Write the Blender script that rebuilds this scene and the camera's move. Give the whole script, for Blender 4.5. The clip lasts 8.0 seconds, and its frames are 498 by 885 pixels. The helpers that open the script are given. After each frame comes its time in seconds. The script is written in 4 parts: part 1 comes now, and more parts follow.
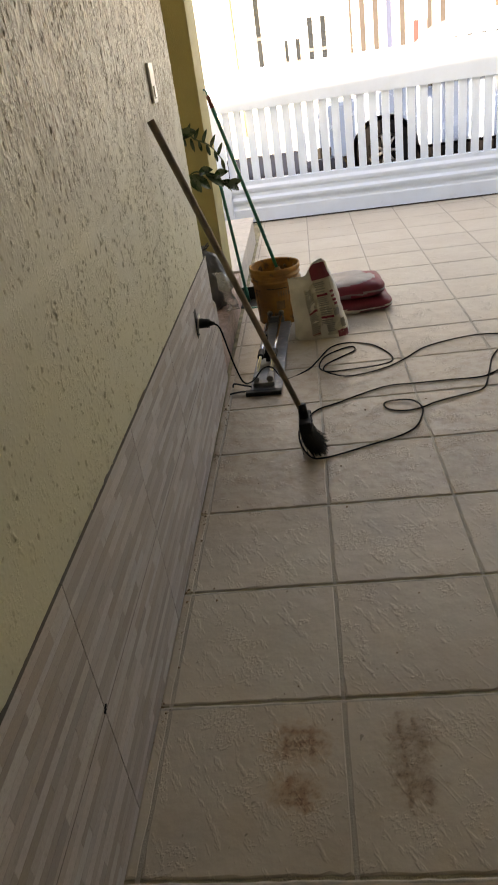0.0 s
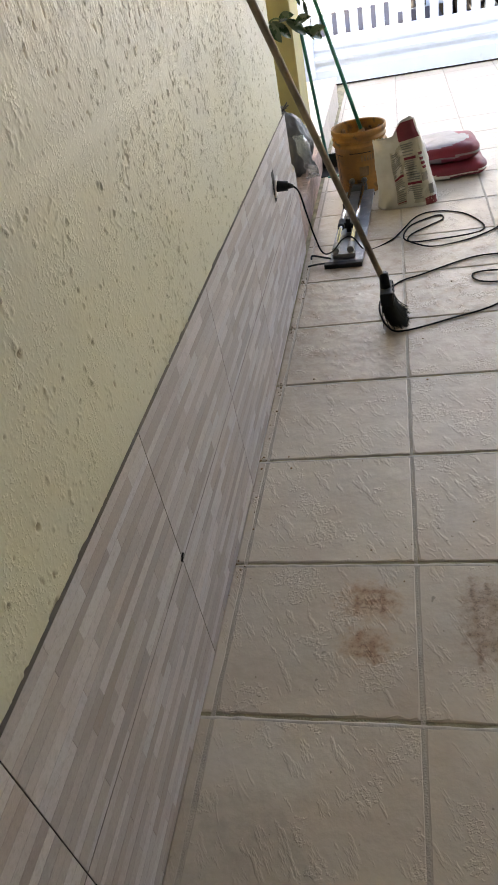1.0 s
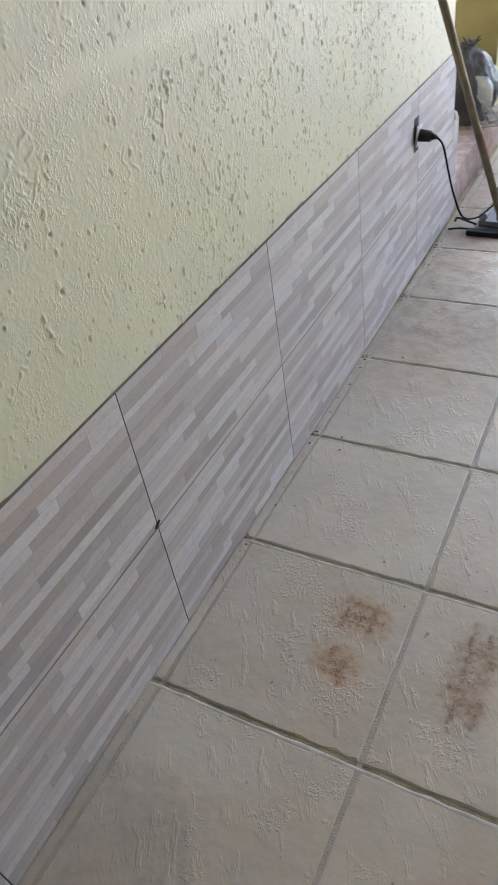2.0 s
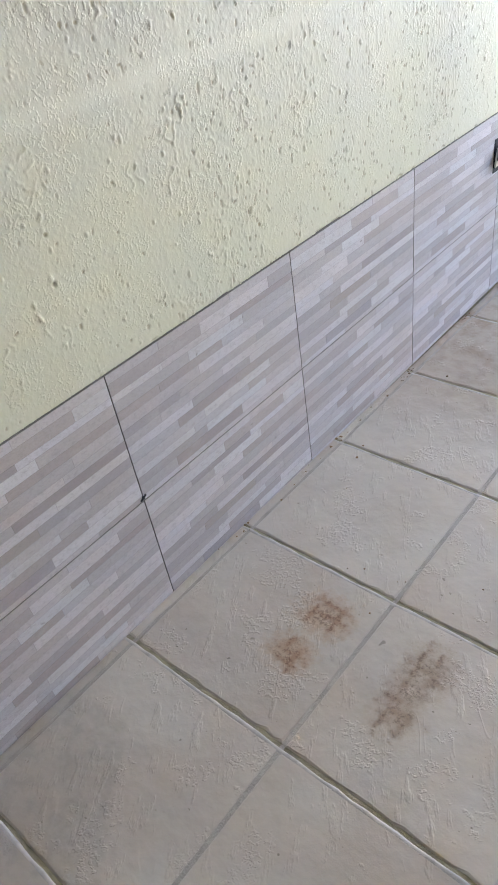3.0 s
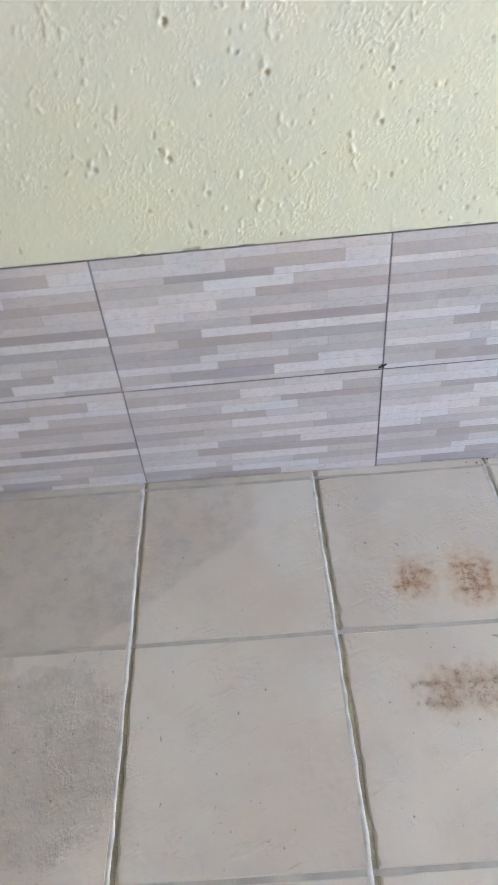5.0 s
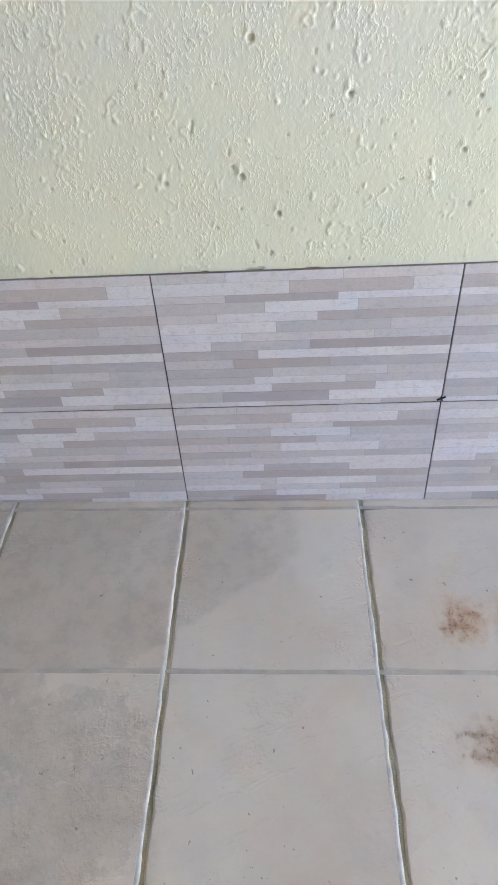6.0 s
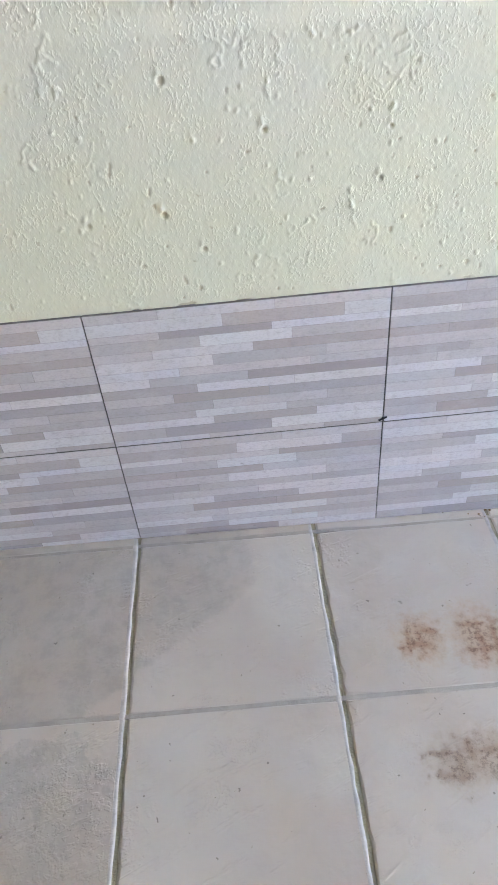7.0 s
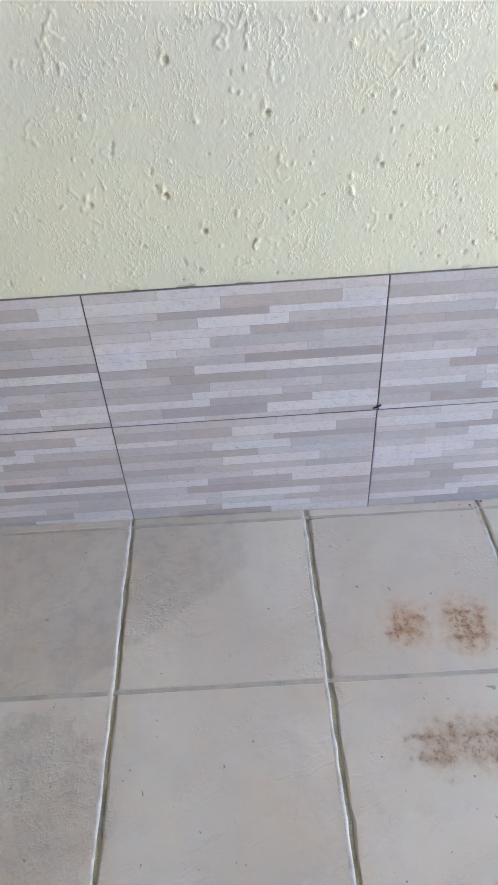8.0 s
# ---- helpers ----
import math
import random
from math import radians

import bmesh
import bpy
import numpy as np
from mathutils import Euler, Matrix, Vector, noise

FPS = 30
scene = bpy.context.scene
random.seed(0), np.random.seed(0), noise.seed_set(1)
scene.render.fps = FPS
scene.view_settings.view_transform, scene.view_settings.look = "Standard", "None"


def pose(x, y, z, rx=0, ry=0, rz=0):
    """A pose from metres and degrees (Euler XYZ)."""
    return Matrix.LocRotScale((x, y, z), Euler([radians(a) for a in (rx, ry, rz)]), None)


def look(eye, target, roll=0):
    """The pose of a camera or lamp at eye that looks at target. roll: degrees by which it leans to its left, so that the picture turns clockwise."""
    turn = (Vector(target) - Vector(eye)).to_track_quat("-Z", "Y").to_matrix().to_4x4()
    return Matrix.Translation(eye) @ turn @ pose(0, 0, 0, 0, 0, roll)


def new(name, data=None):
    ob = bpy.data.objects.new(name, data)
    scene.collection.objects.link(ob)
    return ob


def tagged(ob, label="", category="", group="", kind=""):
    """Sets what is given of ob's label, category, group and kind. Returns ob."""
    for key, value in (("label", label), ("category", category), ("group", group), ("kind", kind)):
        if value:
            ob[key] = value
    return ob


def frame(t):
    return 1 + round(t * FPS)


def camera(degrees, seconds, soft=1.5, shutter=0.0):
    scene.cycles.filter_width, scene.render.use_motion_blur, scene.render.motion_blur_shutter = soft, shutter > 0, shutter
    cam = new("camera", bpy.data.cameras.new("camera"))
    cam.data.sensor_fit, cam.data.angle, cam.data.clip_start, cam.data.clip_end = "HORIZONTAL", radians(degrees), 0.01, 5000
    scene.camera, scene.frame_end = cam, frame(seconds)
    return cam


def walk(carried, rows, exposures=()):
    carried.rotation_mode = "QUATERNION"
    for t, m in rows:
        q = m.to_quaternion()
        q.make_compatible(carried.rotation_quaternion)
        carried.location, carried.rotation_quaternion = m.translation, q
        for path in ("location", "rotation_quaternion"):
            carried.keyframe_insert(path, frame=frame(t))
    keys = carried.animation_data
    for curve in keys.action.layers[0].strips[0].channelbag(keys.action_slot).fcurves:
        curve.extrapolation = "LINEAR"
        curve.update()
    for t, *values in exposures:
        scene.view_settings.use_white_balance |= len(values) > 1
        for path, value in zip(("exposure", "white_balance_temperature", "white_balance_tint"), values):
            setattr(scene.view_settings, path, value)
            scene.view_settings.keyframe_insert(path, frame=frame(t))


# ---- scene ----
cam = camera(39.7, 8.0, shutter=0.2)
PATH = [
    (0, (0.476, -0.735, 1.358), (0.245, 1.004, 0.398), -8.9),
    (0.5, (0.45, -0.743, 1.306), (0.107, 0.903, 0.223), -12.5),
    (1, (0.464, -0.745, 1.285), (-0.003, 0.795, 0.098), -13.1),
    (1.5, (0.581, -0.641, 1.252), (0.066, 0.842, 0.013), -9.3),
    (1.7, (0.621, -0.579, 1.25), (-0.041, 0.809, -0.028), -10.0),
    (2.8, (0.914, -0.467, 1.279), (-0.162, 0.67, 0.034), -8.7),
    (3, (0.968, -0.436, 1.289), (-0.161, 0.648, 0.044), -10.2),
    (3.5, (1.027, -0.256, 1.234), (-0.177, 0.688, -0.054), -7.1),
    (4, (1.043, -0.12, 1.257), (-0.296, 0.573, -0.057), -9.8),
    (4.5, (1.163, -0.067, 1.282), (-0.371, 0.12, 0.013), -10.4),
    (5, (1.18, -0.115, 1.259), (-0.255, -0.16, -0.134), -6.2),
    (5.2, (1.184, -0.142, 1.243), (-0.226, -0.235, -0.172), -4.4),
    (6.3, (1.12, -0.171, 1.257), (-0.359, -0.289, -0.085), -4.7),
    (6.5, (1.118, -0.165, 1.259), (-0.358, -0.284, -0.085), -5.7),
    (7, (1.116, -0.129, 1.265), (-0.382, -0.134, -0.059), -5.6),
    (7.5, (1.128, -0.12, 1.262), (-0.34, -0.071, -0.095), -3.0),
    (8, (1.138, -0.125, 1.258), (-0.347, -0.124, -0.082), -3.8),
]
EXPOSURES = [(0.0, 2.39, 11525, 20), (0.5, 2.97, 9883, 20), (1.0, 3.42, 9142, 20), (1.5, 3.66, 8267, 19), (3.0, 4.27, 7232, 21), (3.5, 4.30, 7100, 18), (4.5, 4.56, 7111, 20), (5.2, 4.76, 6922, 20), (6.5, 4.76, 6702, 21), (8.0, 4.71, 6682, 21)]
walk(cam, [(t, look(eye, target, roll)) for t, eye, target, roll in PATH], EXPOSURES)

# ---- light: clear sky, sun high behind the house, roof edge shades the floor ----
SUN_UP, SUN_FROM = radians(35.5), Vector((-0.16, -0.99, 0))
world = bpy.data.worlds.new("sky")
scene.world = world
world.use_nodes = True
sky = world.node_tree.nodes.new("ShaderNodeTexSky")
sky.sky_type, sky.sun_disc, sky.sun_elevation = "NISHITA", False, SUN_UP
sky.sun_rotation = math.atan2(SUN_FROM.x, SUN_FROM.y)
backlight = world.node_tree.nodes["Background"]
backlight.inputs["Strength"].default_value = 0.15
world.node_tree.links.new(sky.outputs["Color"], backlight.inputs["Color"])
sun = new("sun", bpy.data.lights.new("sun", "SUN"))
sun.data.energy, sun.data.angle, sun.data.color = 4.5, radians(0.5), (1.0, 0.96, 0.90)
sun_way = Vector((SUN_FROM.x * math.cos(SUN_UP), SUN_FROM.y * math.cos(SUN_UP), math.sin(SUN_UP)))
sun.matrix_world = look(sun_way * 20, (0, 0, 0))

# the open front of the carport: skylight enters through it
opening = new("opening", bpy.data.lights.new("opening", "AREA"))
opening.data.shape, opening.data.size, opening.data.size_y = "RECTANGLE", 4.6, 2.7
opening.data.cycles.is_portal = True
opening.matrix_world = look((1.1, 3.82, 1.25), (1.1, 0.0, 1.25))

# ---- materials ----


def nodes_of(name):
    m = bpy.data.materials.new(name)
    m.use_nodes = True
    t = m.node_tree
    return m, t, t.nodes["Principled BSDF"]


def blend(t, fac, a, b, mode="MIX"):
    """A colour mix; fac, a and b are sockets or values."""
    n = t.nodes.new("ShaderNodeMix")
    n.data_type, n.blend_type = "RGBA", mode
    for i, v in ((0, fac), (6, a), (7, b)):
        if isinstance(v, bpy.types.NodeSocket):
            t.links.new(v, n.inputs[i])
        else:
            n.inputs[i].default_value = v if i == 0 else (*v[:3], 1)
    return n.outputs[2]


def maths(t, op, *vals, clamp=False):
    n = t.nodes.new("ShaderNodeMath")
    n.operation, n.use_clamp = op, clamp
    for i, v in enumerate(vals):
        if isinstance(v, bpy.types.NodeSocket):
            t.links.new(v, n.inputs[i])
        else:
            n.inputs[i].default_value = v
    return n.outputs[0]


def ramp(t, v, lo, hi, a=0.0, b=1.0):
    n = t.nodes.new("ShaderNodeMapRange")
    n.interpolation_type = "SMOOTHSTEP"
    t.links.new(v, n.inputs[0])
    for i, x in enumerate((lo, hi, a, b)):
        n.inputs[i + 1].default_value = x
    return n.outputs[0]


def place(t, stretch=(1, 1, 1), own=False):
    """World place (or the object's own), stretched."""
    src = t.nodes.new("ShaderNodeTexCoord").outputs["Object"] if own else t.nodes.new("ShaderNodeNewGeometry").outputs["Position"]
    n = t.nodes.new("ShaderNodeVectorMath")
    n.operation = "MULTIPLY"
    t.links.new(src, n.inputs[0])
    n.inputs[1].default_value = stretch
    return n.outputs[0]


def noisy(t, where, scale, detail=4.0, rough=0.55, twist=0.0):
    n = t.nodes.new("ShaderNodeTexNoise")
    t.links.new(where, n.inputs["Vector"])
    for key, v in (("Scale", scale), ("Detail", detail), ("Roughness", rough), ("Distortion", twist)):
        n.inputs[key].default_value = v
    return n.outputs[0]


def bump(t, shader, height, strength=0.5, depth=0.01, under=None):
    n = t.nodes.new("ShaderNodeBump")
    n.inputs["Strength"].default_value, n.inputs["Distance"].default_value = strength, depth
    t.links.new(height, n.inputs["Height"])
    if under is not None:
        t.links.new(under, n.inputs["Normal"])
    t.links.new(n.outputs[0], shader.inputs["Normal"])
    return n.outputs[0]


def plain(name, colour, rough=0.6, metal=0.0, vary=0.15, scale=8.0, relief=0.15, grain=90.0, own=False, dirt=None, spec=0.5):
    """A surface with stains at one scale, grain at another, and fine relief."""
    m, t, s = nodes_of(name)
    p = place(t, own=own)
    big, small = noisy(t, p, scale, 5), noisy(t, p, grain, 3)
    dark = [c * (1 - vary) for c in colour]
    light = [min(1, c * (1 + vary)) for c in colour]
    c = blend(t, ramp(t, big, 0.3, 0.7), dark, light)
    c = blend(t, maths(t, "MULTIPLY", small, 0.5 * vary), c, [x * 0.5 for x in colour])
    if dirt:
        c = blend(t, maths(t, "MULTIPLY", ramp(t, noisy(t, p, scale * 2.3, 6, 0.65), 0.52, 0.7), dirt[1]), c, dirt[0])
    t.links.new(c, s.inputs["Base Color"])
    t.links.new(ramp(t, big, 0.2, 0.8, max(0, rough - 0.1), min(1, rough + 0.1)), s.inputs["Roughness"])
    s.inputs["Metallic"].default_value = metal
    s.inputs["Specular IOR Level"].default_value = spec
    if relief:
        bump(t, s, small, relief, 0.004)
    return m


def plaster_material():
    m, t, s = nodes_of("textured_plaster")
    p = place(t)
    soft, grain = noisy(t, p, 2.2, 4), noisy(t, p, 260, 2)
    streak = noisy(t, place(t, (6, 6, 1.2)), 3.0, 5)
    axes = t.nodes.new("ShaderNodeSeparateXYZ")
    t.links.new(p, axes.inputs[0])
    # Yellower low down, greyer with height.
    worn = ramp(t, maths(t, "ADD", axes.outputs[2], maths(t, "MULTIPLY", maths(t, "SUBTRACT", soft, 0.5), 0.8)), 0.70, 1.15)
    c = blend(t, worn, (0.602, 0.585, 0.460), (0.582, 0.570, 0.496))
    c = blend(t, maths(t, "MULTIPLY", ramp(t, streak, 0.5, 0.75), 0.25), c, (0.56, 0.54, 0.45))
    # dragged upper coat: dirt streaks, browned further to carry the grazing shade
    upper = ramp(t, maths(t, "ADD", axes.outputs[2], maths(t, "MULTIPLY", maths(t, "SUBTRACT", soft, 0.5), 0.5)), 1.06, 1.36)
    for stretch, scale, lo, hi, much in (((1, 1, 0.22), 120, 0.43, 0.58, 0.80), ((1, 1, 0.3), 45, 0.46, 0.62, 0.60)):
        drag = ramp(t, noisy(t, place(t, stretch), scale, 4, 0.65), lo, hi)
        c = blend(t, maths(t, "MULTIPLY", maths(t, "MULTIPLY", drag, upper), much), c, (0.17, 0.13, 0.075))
    speck = ramp(t, noisy(t, p, 60, 3), 0.70, 0.76)
    c = blend(t, maths(t, "MULTIPLY", speck, 0.45), c, (0.32, 0.27, 0.16))
    marks = t.nodes.new("ShaderNodeAttribute")
    marks.attribute_name = "marks"
    split = t.nodes.new("ShaderNodeSeparateColor")
    t.links.new(marks.outputs["Color"], split.inputs[0])
    c = blend(t, maths(t, "MULTIPLY", split.outputs[1], 0.38), c, (0.72, 0.70, 0.60))
    # Brown of the pits: dirt with their shade mixed in.
    c = blend(t, maths(t, "MULTIPLY", split.outputs[0], 0.55), c, (0.30, 0.235, 0.135))
    t.links.new(c, s.inputs["Base Color"])
    s.inputs["Roughness"].default_value = 0.45
    s.inputs["Specular IOR Level"].default_value = 0.36
    crumbs = ramp(t, noisy(t, place(t, (1, 1, 0.8)), 190, 2, 0.5), 0.50, 0.66)
    clumps = ramp(t, noisy(t, p, 12, 5, 0.6), 0.46, 0.58, 0.12, 1.0)
    fine = bump(t, s, grain, 0.12, 0.002)
    bump(t, s, maths(t, "MULTIPLY", crumbs, clumps), 0.36, 0.003, fine)
    return m


def strip_material():
    """Printed stone strips: the tone of each strip is stored with it."""
    m, t, s = nodes_of("strip_print")
    tone = t.nodes.new("ShaderNodeAttribute")
    tone.attribute_name = "tone"
    where = place(t, (1, 1, 3.0))
    cloud = noisy(t, where, 11, 5, 0.65)
    grain, mid = noisy(t, place(t, (1, 1, 2)), 150, 4, 0.65), noisy(t, place(t, (1, 1, 1.7)), 55, 5, 0.7)
    c = blend(t, maths(t, "MULTIPLY", ramp(t, cloud, 0.52, 0.72), 0.16), tone.outputs["Color"], (0.62, 0.60, 0.61))
    c = blend(t, maths(t, "MULTIPLY", ramp(t, cloud, 0.50, 0.30), 0.22), c, (0.30, 0.278, 0.275))
    c = blend(t, maths(t, "MULTIPLY", ramp(t, mid, 0.50, 0.66), 0.30), c, (0.27, 0.247, 0.245))
    c = blend(t, maths(t, "MULTIPLY", ramp(t, grain, 0.44, 0.70), 0.24), c, (0.22, 0.20, 0.19))
    c = blend(t, maths(t, "MULTIPLY", ramp(t, noisy(t, place(t, (1, 1, 2.2)), 6.0, 5), 0.46, 0.64), 0.18), c, (0.40, 0.345, 0.325))
    knot = ramp(t, noisy(t, place(t, (1, 1, 1.6)), 24, 2), 0.73, 0.79)
    c = blend(t, maths(t, "MULTIPLY", knot, 0.6), c, (0.15, 0.125, 0.11))
    t.links.new(c, s.inputs["Base Color"])
    t.links.new(ramp(t, grain, 0.3, 0.7, 0.36, 0.52), s.inputs["Roughness"])
    h = maths(t, "ADD", maths(t, "MULTIPLY", ramp(t, mid, 0.42, 0.68), 0.6), maths(t, "MULTIPLY", grain, 0.5))
    bump(t, s, h, 0.28, 0.0016)
    return m


def oval(t, axes, cx, cy, hx, hy):
    """1 in the middle of an oval on the floor, 0 on its rim, less beyond."""
    u = maths(t, "DIVIDE", maths(t, "SUBTRACT", axes.outputs[0], cx), hx)
    v = maths(t, "DIVIDE", maths(t, "SUBTRACT", axes.outputs[1], cy), hy)
    r = maths(t, "SQRT", maths(t, "ADD", maths(t, "MULTIPLY", u, u), maths(t, "MULTIPLY", v, v)))
    return maths(t, "MAXIMUM", maths(t, "SUBTRACT", 1.0, r), -1.0)


def ovals(t, axes, rows):
    out = None
    for row in rows:
        one = oval(t, axes, *row)
        out = one if out is None else maths(t, "MAXIMUM", out, one)
    return out


RUST_WASH = [(0.345, 0.300, 0.086, 0.076), (0.335, 0.180, 0.070, 0.062)]
GREY_WASH = [(0.600, 0.310, 0.075, 0.080), (0.598, 0.190, 0.058, 0.058), (0.585, 0.250, 0.062, 0.140)]
RUST_STROKES = [(0.347, 0.302, 0.062, 0.012), (0.315, 0.312, 0.010, 0.050), (0.374, 0.305, 0.013, 0.050), (0.350, 0.332, 0.052, 0.009),
                (0.337, 0.180, 0.050, 0.011), (0.322, 0.200, 0.012, 0.042), (0.352, 0.174, 0.015, 0.038), (0.345, 0.155, 0.036, 0.009)]
GREY_STROKES = [(0.590, 0.303, 0.064, 0.011), (0.575, 0.285, 0.010, 0.105), (0.615, 0.295, 0.024, 0.036), (0.606, 0.335, 0.010, 0.048),
                (0.600, 0.188, 0.042, 0.015), (0.578, 0.214, 0.038, 0.009), (0.575, 0.180, 0.009, 0.070), (0.612, 0.155, 0.011, 0.032)]


def floor_tile_material():
    m, t, s = nodes_of("rustic_floor_tile")
    g = t.nodes.new("ShaderNodeNewGeometry").outputs["Position"]
    info = t.nodes.new("ShaderNodeObjectInfo").outputs["Random"]
    shift = t.nodes.new("ShaderNodeCombineXYZ")
    for i, k in enumerate((37.0, 91.0, 13.0)):
        t.links.new(maths(t, "MULTIPLY", info, k), shift.inputs[i])
    moved = t.nodes.new("ShaderNodeVectorMath")
    t.links.new(g, moved.inputs[0])
    t.links.new(shift.outputs[0], moved.inputs[1])
    p = moved.outputs[0]
    axes = t.nodes.new("ShaderNodeSeparateXYZ")
    t.links.new(g, axes.inputs[0])
    cloud, mid, grain = noisy(t, p, 3.2, 5), noisy(t, p, 14, 6, 0.6), noisy(t, p, 150, 3)
    c = blend(t, ramp(t, cloud, 0.3, 0.7), (0.485, 0.408, 0.330), (0.555, 0.492, 0.412))
    c = blend(t, maths(t, "MULTIPLY", ramp(t, mid, 0.50, 0.70), 0.14), c, (0.36, 0.32, 0.27))
    c = blend(t, maths(t, "MULTIPLY", maths(t, "ABSOLUTE", maths(t, "SUBTRACT", info, 0.5)), 0.16), c, (0.3, 0.27, 0.23))
    # dark chips and pinholes
    c = blend(t, maths(t, "MULTIPLY", ramp(t, noisy(t, g, 70, 2), 0.72, 0.77), 0.7), c, (0.16, 0.13, 0.10))
    c = blend(t, maths(t, "MULTIPLY", ramp(t, noisy(t, place(t, (1.0, 0.6, 1)), 34, 2), 0.755, 0.785), 0.65), c, (0.18, 0.15, 0.125))
    # grey damp stain against the wall, with a straight slanting rim
    wob = maths(t, "SUBTRACT", noisy(t, g, 16, 6, 0.65), 0.5)
    along = maths(t, "SUBTRACT", -0.152, axes.outputs[1])
    reach = maths(t, "ADD", maths(t, "MULTIPLY", along, 0.80), maths(t, "ADD", 0.165, maths(t, "MULTIPLY", wob, 0.07)))
    wedge = ramp(t, maths(t, "SUBTRACT", reach, axes.outputs[0]), -0.012, 0.014)
    wedge = maths(t, "MULTIPLY", wedge, ramp(t, maths(t, "ADD", along, maths(t, "MULTIPLY", wob, 0.10)), -0.015, 0.035))
    wedge = maths(t, "MULTIPLY", wedge, ramp(t, axes.outputs[0], 0.448, 0.452, 1.0, 0.0))
    # a second one, flaked, in the next row of tiles
    flaked = ovals(t, axes, [(0.660, -0.60, 0.185, 0.200), (0.600, -0.76, 0.17, 0.16), (0.95, -0.85, 0.20, 0.22)])
    flaked = ramp(t, maths(t, "ADD", flaked, maths(t, "MULTIPLY", wob, 0.9)), -0.02, 0.03)
    flaked = maths(t, "MULTIPLY", flaked, ramp(t, axes.outputs[0], 0.454, 0.458))
    flaked = maths(t, "MULTIPLY", flaked, ramp(t, axes.outputs[1], -0.424, -0.420, 1.0, 0.0))
    peeled = ramp(t, noisy(t, g, 34, 3, 0.5, 0.6), 0.60, 0.65)
    flaked = maths(t, "MULTIPLY", flaked, maths(t, "SUBTRACT", 1.0, maths(t, "MULTIPLY", peeled, 0.6)))
    dirt = maths(t, "MAXIMUM", wedge, flaked)
    mottle = maths(t, "ADD", 0.15, maths(t, "MULTIPLY", ramp(t, noisy(t, g, 24, 6, 0.7), 0.42, 0.66), 0.20))
    mottle = maths(t, "ADD", mottle, maths(t, "MULTIPLY", flaked, 0.02))
    c = blend(t, maths(t, "MULTIPLY", dirt, mottle), c, (0.22, 0.205, 0.175))
    # rust and scrapes where feet of a machine stood
    torn = maths(t, "MULTIPLY", maths(t, "SUBTRACT", noisy(t, g, 46, 3, 0.6), 0.5), 2.6)
    fine = ramp(t, noisy(t, g, 120, 5, 0.7), 0.46, 0.62)
    for wash, strokes, pale, deep, dark in ((RUST_WASH, RUST_STROKES, (0.44, 0.260, 0.130), (0.26, 0.100, 0.045), (0.115, 0.048, 0.030)),
                                            (GREY_WASH, GREY_STROKES, (0.37, 0.255, 0.170), (0.225, 0.130, 0.078), (0.12, 0.075, 0.050))):
        spread = maths(t, "ADD", ovals(t, axes, wash), maths(t, "MULTIPLY", torn, 0.5))
        rub = maths(t, "ADD", ovals(t, axes, strokes), torn)
        c = blend(t, maths(t, "MULTIPLY", ramp(t, spread, -0.20, 0.65), 0.52), c, pale)
        c = blend(t, maths(t, "MULTIPLY", ramp(t, rub, -0.1, 1.0), 0.48), c, deep)
        specks = maths(t, "MULTIPLY", fine, ramp(t, maths(t, "MAXIMUM", maths(t, "MULTIPLY", spread, 0.8), rub), 0.05, 0.8))
        c = blend(t, maths(t, "MULTIPLY", specks, 0.62), c, dark)
    # mottled brown grime over an even brown, strongest midway towards the yard
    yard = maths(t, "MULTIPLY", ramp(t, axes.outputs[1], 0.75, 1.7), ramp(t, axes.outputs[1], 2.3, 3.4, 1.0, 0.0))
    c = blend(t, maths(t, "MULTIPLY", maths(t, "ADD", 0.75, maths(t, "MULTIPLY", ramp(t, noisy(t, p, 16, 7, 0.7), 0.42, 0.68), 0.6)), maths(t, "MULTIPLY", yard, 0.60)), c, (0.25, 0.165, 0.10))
    t.links.new(c, s.inputs["Base Color"])
    t.links.new(ramp(t, cloud, 0.3, 0.7, 0.37, 0.48), s.inputs["Roughness"])
    s.inputs["Specular IOR Level"].default_value = 0.36
    # moulded relief: soft hollows, a few slanting ridges, pebbled patches
    slant = t.nodes.new("ShaderNodeMapping")
    slant.vector_type = "TEXTURE"
    slant.inputs["Rotation"].default_value = (0, 0, radians(118))
    slant.inputs["Scale"].default_value = (1.0, 0.34, 1.0)
    t.links.new(p, slant.inputs["Vector"])
    ridge = noisy(t, slant.outputs[0], 4.2, 2, 0.45, 0.5)
    crease = ramp(t, maths(t, "ABSOLUTE", maths(t, "SUBTRACT", ridge, 0.5)), 0.0, 0.022, 1.0, 0.0)
    crease = maths(t, "MULTIPLY", crease, ramp(t, noisy(t, p, 10, 2), 0.56, 0.64))
    chisel = ramp(t, noisy(t, slant.outputs[0], 12, 4, 0.6), 0.55, 0.68)
    patch = ramp(t, maths(t, "ADD", noisy(t, p, 9, 4, 0.6), maths(t, "MULTIPLY", maths(t, "MULTIPLY", ramp(t, axes.outputs[1], 0.4, 1.3), ramp(t, axes.outputs[0], 0.44, 0.46, -0.7, 1.0)), 0.04)), 0.55, 0.62)
    pebble = maths(t, "MULTIPLY", ramp(t, noisy(t, p, 105, 3, 0.6), 0.46, 0.60), patch)
    h = maths(t, "ADD", maths(t, "MULTIPLY", crease, 0.06), maths(t, "MULTIPLY", noisy(t, p, 10, 3, 0.5), 0.8))
